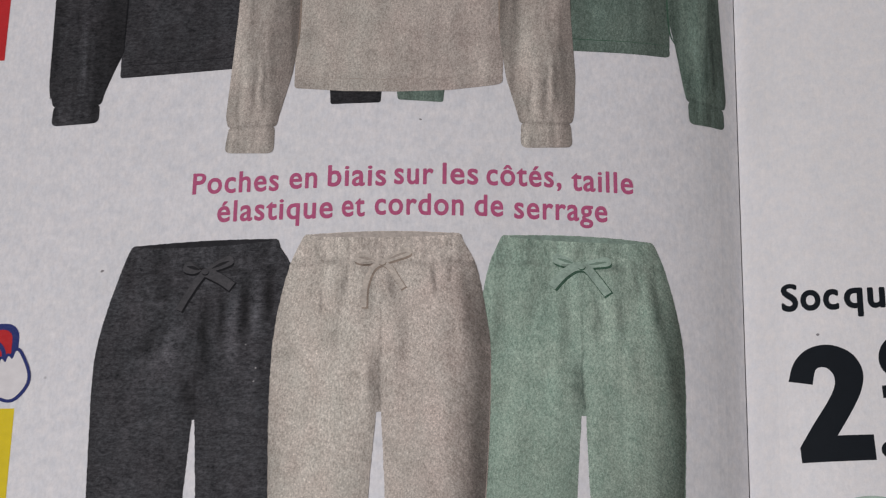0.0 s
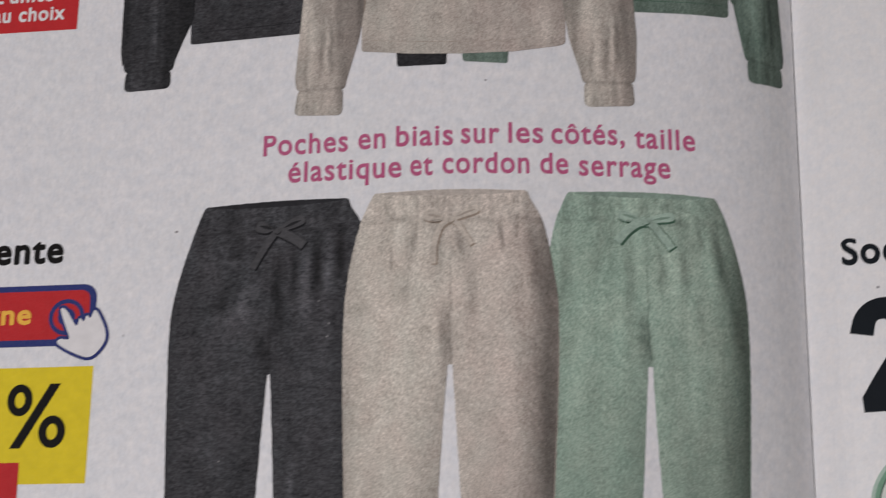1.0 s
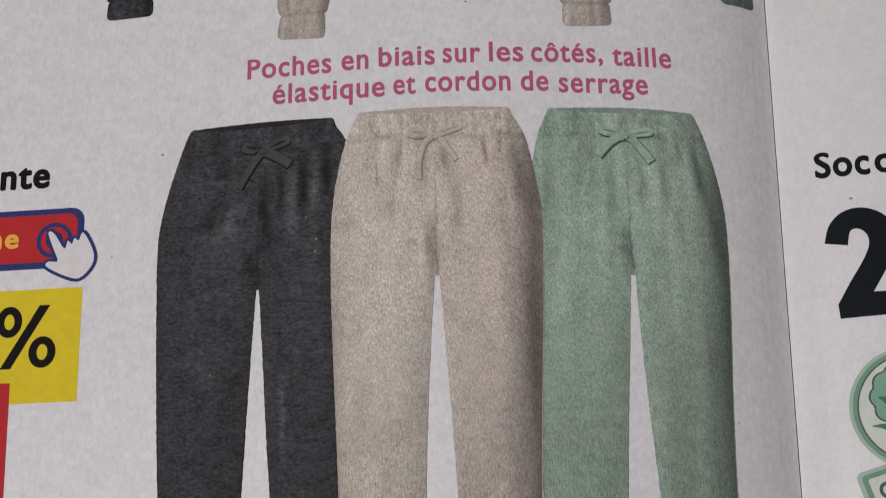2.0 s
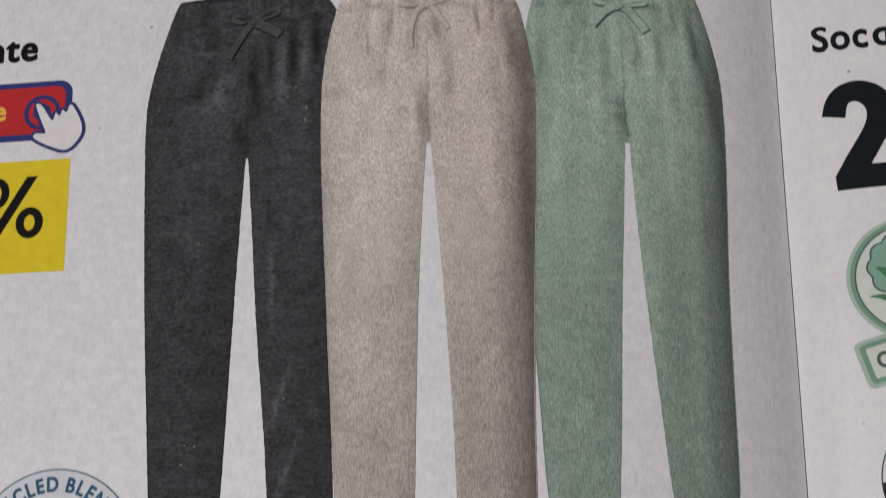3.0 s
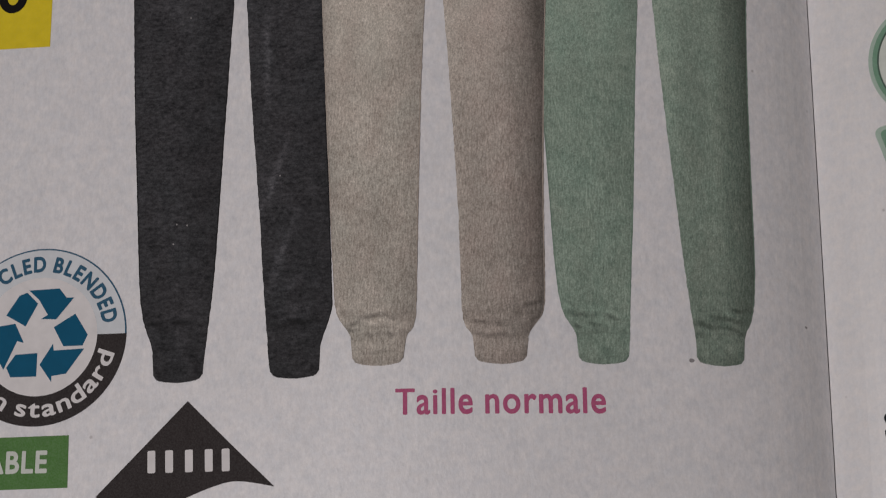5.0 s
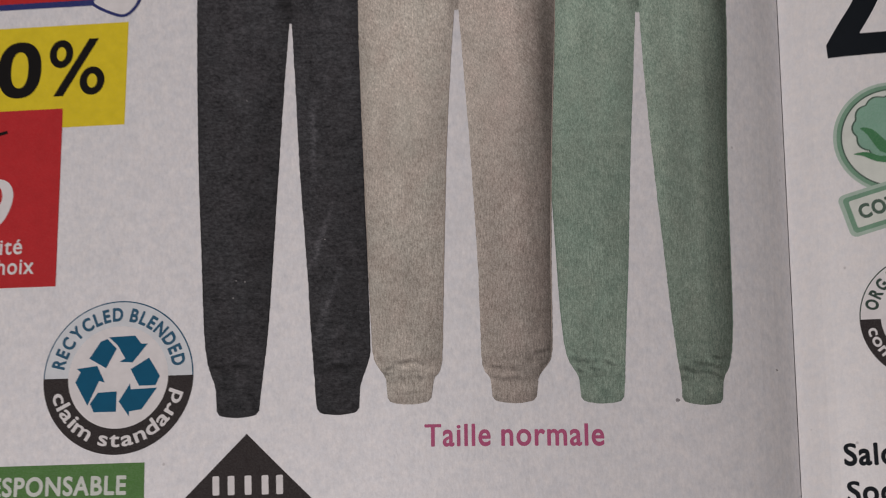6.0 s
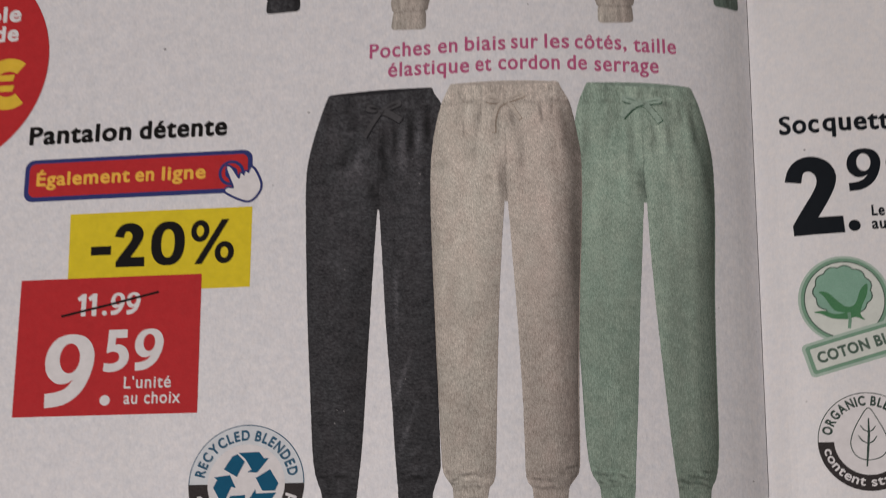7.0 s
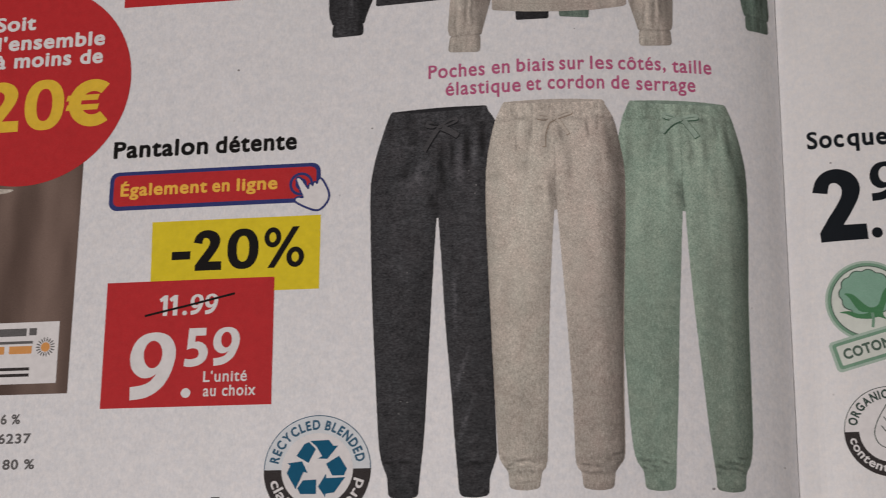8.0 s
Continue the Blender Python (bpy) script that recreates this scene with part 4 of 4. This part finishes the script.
# online button with a pointing hand
button = printed("online_button", polygon(rounded(-79.9, 3.65, -41.1, 10.95, 1.6)), BLUE, 1, None, "red button with a blue rim, yellow words and hand sign")
printed("button_face", polygon(rounded(-79.1, 4.45, -41.9, 10.25, 1.1)), RED, 2, button)
printed("button_lettering", line_of([("Également", -77.8, -61.7), ("en", -60.8, -57.6), ("ligne", -56.3, -48.9)], 6.3, 2.35, 0.030), GOLD, 3, button)
printed("ripple_ring", band(-44.6, 7.05, 1.65, 2.15), BLUE, 3, button)
printed("ripple_ring", band(-44.6, 7.05, 0.7, 1.05), BLUE, 3, button)
HAND = smooth_line([(-45.35, 7.95), (-44.65, 7.85), (-43.35, 5.95), (-42.95, 6.85), (-42.45, 6.45), (-42.15, 7.15), (-41.65, 6.85), (-41.25, 7.75), (-40.65, 7.15), (-39.75, 5.15), (-39.95, 3.65),
                    (-41.35, 2.25), (-43.15, 2.65), (-45.35, 3.85), (-45.15, 4.45), (-44.05, 4.45), (-44.65, 6.05)], 4, True)
printed("hand_outline", joined(polygon(HAND), stroke(HAND + HAND[:1], 0.75)), BLUE, 4, button)
printed("hand_sign", polygon(HAND), WHITE, 5, button)

# discount and price tags
discount = printed("discount_tag", polygon([(-71.5, 1.2), (-71.2, -12.2), (-40.9, -12.2), (-40.9, 1.2)]), YELLOW, 1, None, "yellow discount tag with bold black figures")
printed("discount_figure", joined(polygon([(-67.6, -6.0), (-64.2, -6.0), (-64.2, -4.5), (-67.6, -4.5)]), figures_of([("2", -63.7, -58.5), ("0", -57.5, -51.9), ("%", -50.9, -43.7)], -8.15, 7.4)), BLACK, 3, discount)
price = printed("price_tag", polygon([(-79.1, -9.75), (-79.05, -32.25), (-48.65, -32.25), (-48.85, -9.75)]), RED, 2, None, "red price tag with white figures and a struck price")
for x in (-68.6, -66.8):
    printed("old_price_figure", polygon([(x - 0.05, -16.1), (x + 0.75, -16.1), (x + 0.75, -12.4), (x + 0.1, -12.4), (x - 0.75, -13.05), (x - 0.45, -13.65), (x - 0.05, -13.4)]), WHITE, 3, price)
printed("old_price_point", polygon(disc(-64.7, -15.7, 0.42, 14)), WHITE, 3, price)
for x in (-63.7, -61.1):
    printed("old_price_figure", figure("9", x, x + 2.35, -16.1, 3.7), WHITE, 3, price)
printed("strike_line", stroke([(-71.9, -16.0), (-63.8, -14.3), (-55.8, -12.5)], 0.4), BLACK, 4, price)
printed("price_figure", figure("9", -74.1, -65.9, -30.9, 11.9), WHITE, 3, price)
printed("price_point", polygon(disc(-63.8, -29.9, 0.85, 24)), WHITE, 3, price)
printed("price_cent", figures_of([("5", -64.4, -60.2), ("9", -59.3, -54.6)], -25.3, 6.8), WHITE, 3, price)
printed("price_lettering", letters("L'unité", -60.8, -53.1, -28.1, 1.9, 0.014), WHITE, 3, price)
printed("price_lettering", letters("au choix", -60.7, -51.5, -30.6, 1.9, 0.014), WHITE, 3, price)
upper = printed("price_tag", polygon([(-79.4, 43.5), (-46.3, 43.5), (-46.2, 66), (-79.4, 66)]), RED, 1, None, "lower edge of a red price tag with white words")
printed("price_lettering", letters("L'unité", -57.3, -49.6, 47.5, 1.9, 0.025), WHITE, 2, upper)
printed("price_lettering", letters("au choix", -57.3, -48.0, 44.9, 1.9, 0.025), WHITE, 2, upper)

printed("price_figure", line_of([("1", -74.6, -71.6), ("0", -70.0, -62.6)], 45.2, 11.9, 0.045), WHITE, 2, upper)
printed("price_point", polygon(disc(-60.2, 45.9, 0.8, 20)), WHITE, 2, upper)

# round offer sign
CX, CY, CR = -97.1, 29.2, 19.9
offer = printed("offer_disc", polygon(disc(CX, CY, CR, 120)), RED, 3, None, "round red offer sign with white words and yellow price")
printed("offer_lettering", letters("Soit", -104.5, -96.5, 40.25, 2.9, 0.034), WHITE, 4, offer)
printed("offer_lettering", letters("l'ensemble", -103.8, -82.7, 36.25, 2.9, 0.034), WHITE, 4, offer)
printed("offer_lettering", letters("à moins de", -103.8, -82.9, 32.65, 2.9, 0.034), WHITE, 4, offer)
printed("offer_price", figures_of([("2", -105.6, -98.4), ("0", -97.4, -89.8)], 20.0, 10.0), OFFER_GOLD, 4, offer)
printed("euro_arc", band(-84.2, 24.85, 2.3, 4.65, 50, 310, 48), OFFER_GOLD, 4, offer)
for bar in (25.4, 23.5):
    printed("euro_bar", polygon([(-89.4, bar), (-83.3, bar), (-83.0, bar + 1.1), (-89.1, bar + 1.1)]), OFFER_GOLD, 4.5, offer)

# photograph at the outer side, with a white test label
photo = printed("clothing_photo", polygon([(-150, 13.3), (-150, -29.3), (-85.2, -29.3), (-85.2, 16)]), BROWN, 1, None, "dark brown photograph of cloth with a white test label")
printed("photo_highlight", polygon(smooth_line([(-103, 9.0), (-100.0, 8.9), (-98.2, 8.7), (-99.2, 8.2), (-101.5, 7.9), (-103.5, 7.4)], 3, True)), OATMEAL_LACE, 2, photo)
label = printed("test_label", polygon([(-112, -16.3), (-112, -27.4), (-87.4, -27.4), (-87.5, -16.3)]), WHITE, 2, photo)
bars = [(-108, -93.5, -18.8, 1.4), (-93.0, -91.6, -18.7, 1.3), (-108, -92.2, -20.2, 0.5)]
printed("label_bar", polygon(*[[(a, y), (b, y), (b, y + h), (a, y + h)] for a, b, y, h in bars]), GREY_TEXT, 3, photo)
printed("label_figure", polygon([(-99.6, -22.0), (-97.4, -22.0), (-97.4, -20.6), (-99.6, -20.6)], [(-96.5, -22.0), (-92.3, -22.0), (-92.3, -20.6), (-96.5, -20.6)]), ORANGE, 3, photo)
printed("label_small_print", polygon(*[[(-108, y), (-92.5, y), (-92.5, y + 0.55), (-108, y + 0.55)] for y in (-25.0, -26.1)]), SOFT_BLACK, 3, photo)
rays = [stroke([(-89.8 + r * math.cos(a), -20.9 + r * math.sin(a)) for r in (0.95, 1.35, 1.75)], 0.24, 0.4) for a in (math.tau * k / 18 for k in range(18))]
printed("sunburst", joined(*rays), GREY_TEXT, 3, photo)
printed("sun_disc", polygon(disc(-89.8, -20.9, 0.85, 24)), ORANGE, 3, photo)
printed("small_print", letters("6 %", -97.0, -93.4, -34.5, 1.75, 0.03), GREY_TEXT, 1, None, "small dark printed figures")
printed("small_print", letters("36237", -98.7, -91.2, -37.9, 1.75, 0.03), GREY_TEXT, 1, None, "small dark printed figures")
printed("small_print", letters("80 %", -96.0, -90.2, -42.4, 1.75, 0.03), GREY_TEXT, 1, None, "small dark printed figures")

# recycling badge
BX, BY, BR = -40.4, -43.5, 9.15
badge = printed("recycling_badge", polygon(disc(BX, BY, BR, 96)), BADGE_BLUE, 1, None, "round recycling badge, teal arrows, half-black ring with words")
printed("badge_upper_band", band(BX, BY, 6.1, BR - 0.16, 0, 180), PALE, 2, badge)
printed("badge_lower_band", band(BX, BY, 6.1, BR, 180, 360), SOFT_BLACK, 2, badge)
printed("badge_middle", polygon(disc(BX, BY, 6.1, 72)), WHITE, 2, badge)
printed("badge_lettering", arc_letters("RECYCLED BLENDED", BX, BY, 6.75, 90, 164, 1.5, 0.038), BADGE_BLUE, 3, badge)
printed("badge_lettering", arc_letters("claim standard", BX, BY, 8.2, 270, 154, 1.7, 0.02, True), WHITE, 3, badge)
ARROWS = [
    [(-41.7, -38.7), (-38.5, -38.6), (-37.7, -39.6), (-36.9, -39.6), (-38.7, -41.8), (-40.3, -41.7), (-39.6, -41.3), (-40.6, -39.7)],
    [(-38.9, -42.6), (-36.7, -41.3), (-35.3, -43.5), (-35.8, -44.6), (-37.8, -44.6)],
    [(-35.6, -44.9), (-37.4, -47.4), (-38.9, -47.6), (-38.9, -48.2), (-40.2, -46.4), (-38.9, -44.3), (-38.8, -45.0)],
    [(-40.5, -45.2), (-40.5, -47.6), (-43.2, -47.6), (-43.7, -46.6), (-42.8, -45.3)],
    [(-45.5, -42.4), (-43.0, -42.1), (-42.0, -44.1), (-42.7, -43.9), (-44.0, -46.8), (-45.6, -44.0), (-45.0, -42.8)],
    [(-44.0, -41.2), (-42.7, -39.2), (-41.9, -38.9), (-40.7, -40.1), (-41.9, -42.4)],
]
for ring in ARROWS:
    printed("arrow", polygon(ring), TEAL, 3, badge)

# green tag, brand shapes
tag = printed("green_tag", polygon([(-75, -53.9), (-75, -59.2), (-36.7, -58.8), (-36.8, -53.6)]), LEAF, 1, None, "leaf green tag with pale capital letters")
printed("tag_lettering", letters("RESPONSABLE", -57.0, -38.9, -57.3, 2.25, 0.03), GREEN_PALE, 2, tag)
brand = printed("brand_mark", polygon(smooth_line([(-24.7, -50.6), (-20.2, -55.0), (-15.8, -59.2)], 3)[:-1] + smooth_line([(-15.8, -59.2), (-19.5, -58.6), (-22.3, -59.2), (-26.2, -60.7), (-29.0, -61.2), (-31.6, -60.8), (-33.8, -59.8)], 4)),
                SOFT_BLACK, 1, None, "black curved triangular brand mark with white strokes")
for x in (-28.2, -26.4, -24.4, -22.4, -20.7):
    printed("brand_bar", polygon(turned(rounded(x - 0.4, -57.6, x + 0.4, -55.4, 0.15), x, -56.5, 2)), WHITE, 2, brand)
logo = printed("brand_logo", polygon(rounded(-71.0, -52.5, -67.9, -48.2, 0.5)), GREY_TEXT, 1, None, "dark brand logo in plain rounded bars")
for x0, x1 in ((-67.0, -64.0), (-63.4, -62.0), (-61.4, -57.9)):
    printed("logo_bar", polygon(rounded(x0, -52.5, x1, -49.3, 0.6)), GREY_TEXT, 1, logo)
printed("trade_sign", polygon([(-58.5, -48.3), (-57.0, -48.3), (-57.0, -47.8), (-58.5, -47.8)]), GREY_TEXT, 1, None, "tiny dark trade sign")

# ---- right page ----
printed("product_heading", line_of([("Soc", 44.9, 51.2), ("quettes", 51.75, 66.6, 0.1)], 13.85, 3.25, 0.03), NAVY_BLACK, 1, None, "bold black product heading")
figures = printed("price_figure", figure("2", 45.3, 54.0, -3.45, 13.25, 1.6), NAVY_BLACK, 1, None, "large bold black price figures")
printed("price_point", polygon(disc(55.7, -2.2, 0.95, 24)), NAVY_BLACK, 1, figures)
printed("price_cent", figures_of([("9", 55.1, 60.5), ("9", 61.3, 66.7)], 3.55, 7.25), NAVY_BLACK, 1, figures)
printed("price_lettering", letters("Le lot", 58.5, 64.0, -0.7, 1.85, 0.03), NAVY_BLACK, 1, figures)
printed("price_lettering", letters("au choix", 58.4, 67.4, -2.9, 1.85, 0.03), NAVY_BLACK, 1, figures)

cotton = printed("cotton_sign", band(53.3, -14.4, 6.2, 7.15), GREEN_HALO, 1, None, "round green organic cotton sign with a slanted label")
printed("sign_ring", band(53.3, -14.4, 6.2, 6.75), GREEN_RIM, 2, cotton)
printed("sign_line", band(53.3, -14.4, 6.1, 6.28), GREEN_GREY, 3, cotton)
printed("sign_ground", polygon(disc(53.3, -14.4, 6.2, 72)), GREEN_PALE, 1, cotton)
boll = [(53.1 + (4.15 + 0.36 * abs(math.sin(5.5 * a))) * math.cos(a), -13.0 + (3.75 + 0.36 * abs(math.sin(5.5 * a))) * math.sin(a)) for a in (math.tau * k / 96 for k in range(96))]
printed("cotton_rim", polygon([(53.1 + (x - 53.1) * 1.05, -13.0 + (y + 13.0) * 1.05) for x, y in boll]), GREEN_GREY, 2, cotton)
printed("cotton_boll", polygon(boll), GREEN_WASH, 3, cotton)
printed("cotton_leaf", polygon(smooth_line([(53.20, -16.50), (51.60, -16.10), (50.20, -13.90), (49.40, -13.00), (50.80, -13.20), (52.30, -14.70), (53.60, -15.60), (54.90, -15.10), (55.80, -12.90), (56.90, -11.90), (56.80, -13.60),
                                            (55.90, -15.50), (55.60, -16.90), (56.20, -17.80), (54.80, -17.30), (53.50, -17.60), (51.20, -17.40), (49.50, -16.60), (48.40, -16.30), (50.00, -16.10), (51.60, -16.70)], 3, True)), GREEN_DEEP, 4, cotton)
printed("cotton_stem", stroke([(53.80, -16.50), (53.90, -17.80), (53.70, -19.10)], 0.5), GREEN_RIM, 4, cotton)
LX, LY, LT = 54.7, -22.1, 15.5
printed("label_halo", polygon(turned(rounded(LX - 8.2, LY - 2.75, LX + 8.2, LY + 2.75, 0.8), LX, LY, LT)), GREEN_HALO, 5, cotton)
printed("label_rim", polygon(turned(rounded(LX - 7.7, LY - 2.3, LX + 7.7, LY + 2.3, 0.5), LX, LY, LT)), GREEN_RIM, 6, cotton)
printed("label_ground", polygon(turned(rounded(LX - 7.1, LY - 1.75, LX + 7.1, LY + 1.75, 0.25), LX, LY, LT)), GREEN_PALE, 7, cotton)
words = letters("COTON BIO", LX - 6.4, LX + 6.4, LY - 0.9, 1.85, 0.042)
for v in words.verts:
    v.co.x, v.co.y = turned([(v.co.x, v.co.y)], LX, LY, LT)[0]
printed("label_lettering", words, GREEN_GREY, 8, cotton)

OX, OY, OR = 55.4, -37.0, 7.65
organic = printed("organic_badge", polygon(disc(OX, OY, OR, 96)), GREEN_BLACK, 1, None, "round organic textile badge with leaf and half-black ring")
printed("badge_ground", polygon(disc(OX, OY, OR - 0.14, 96)), WHITE, 2, organic)
printed("badge_lower_band", band(OX, OY, 5.2, OR, 180, 360), SOFT_BLACK, 3, organic)
printed("badge_lettering", arc_letters("ORGANIC BLENDED", OX, OY, 5.65, 90, 162, 1.4, 0.04), GREEN_BLACK, 3, organic)
printed("badge_lettering", arc_letters("content standard", OX, OY, 6.9, 270, 162, 1.4, 0.022, True), WHITE, 4, organic)
leaf = smooth_line([(55.70, -31.80), (57.00, -33.70), (58.10, -36.10), (58.30, -37.90), (57.20, -39.40), (55.20, -39.90), (53.50, -39.30), (52.70, -37.70), (53.00, -35.90), (54.20, -33.60)], 5, True)
printed("leaf_outline", stroke(leaf + leaf[:1], 0.16), GREEN_BLACK, 3, organic)
veins = [stroke([(54.90, -40.90), (55.20, -38.50), (55.50, -35.90), (55.60, -33.40)], 0.4, 0.45)]
for x, y, d in ((55.35, -37.4, 1), (55.5, -35.6, 0.8)):
    veins += [stroke([(x, y), (x + 0.8 * d, y + 0.45 * d), (x + 1.35 * d, y + 1.2 * d)], 0.22, 0.4), stroke([(x, y), (x - 0.9 * d, y + 0.5 * d), (x - 1.5 * d, y + 1.35 * d)], 0.22, 0.4)]
printed("leaf_vein", joined(*veins), GREEN_BLACK, 3, organic)
printed("product_heading", letters("Salopette", 44.9, 58.8, -54.4, 2.65, 0.03), NAVY_BLACK, 1, None, "bold black product heading")
second = printed("product_heading", letters("Soc", 45.0, 50.2, -58.8, 2.6, 0.03), NAVY_BLACK, 1, None, "bold black heading, second line, mostly out of reach")
printed("heading_bar", polygon(rounded(50.9, -58.7, 57.5, -57.0, 0.2)), NAVY_BLACK, 1, second)

# stray flecks of ink
for x, y, r in ((25.0, -47.3, 0.28), (-32.0, 16.8, 0.2), (-56.9, 29.5, 0.25), (-76.5, -16.5, 0.2), (37.5, -43.0, 0.16), (-66, -55, 0.2), (4.0, 33.8, 0.15), (48.7, 11.0, 0.2)):
    fleck = disc(x, y, r, 9, r * 0.75)
    printed("ink_fleck", polygon([(a + 0.05 * math.sin(9 * b), b) for a, b in fleck]), GREY_FLECK, 1, None, "tiny stray fleck of grey ink")
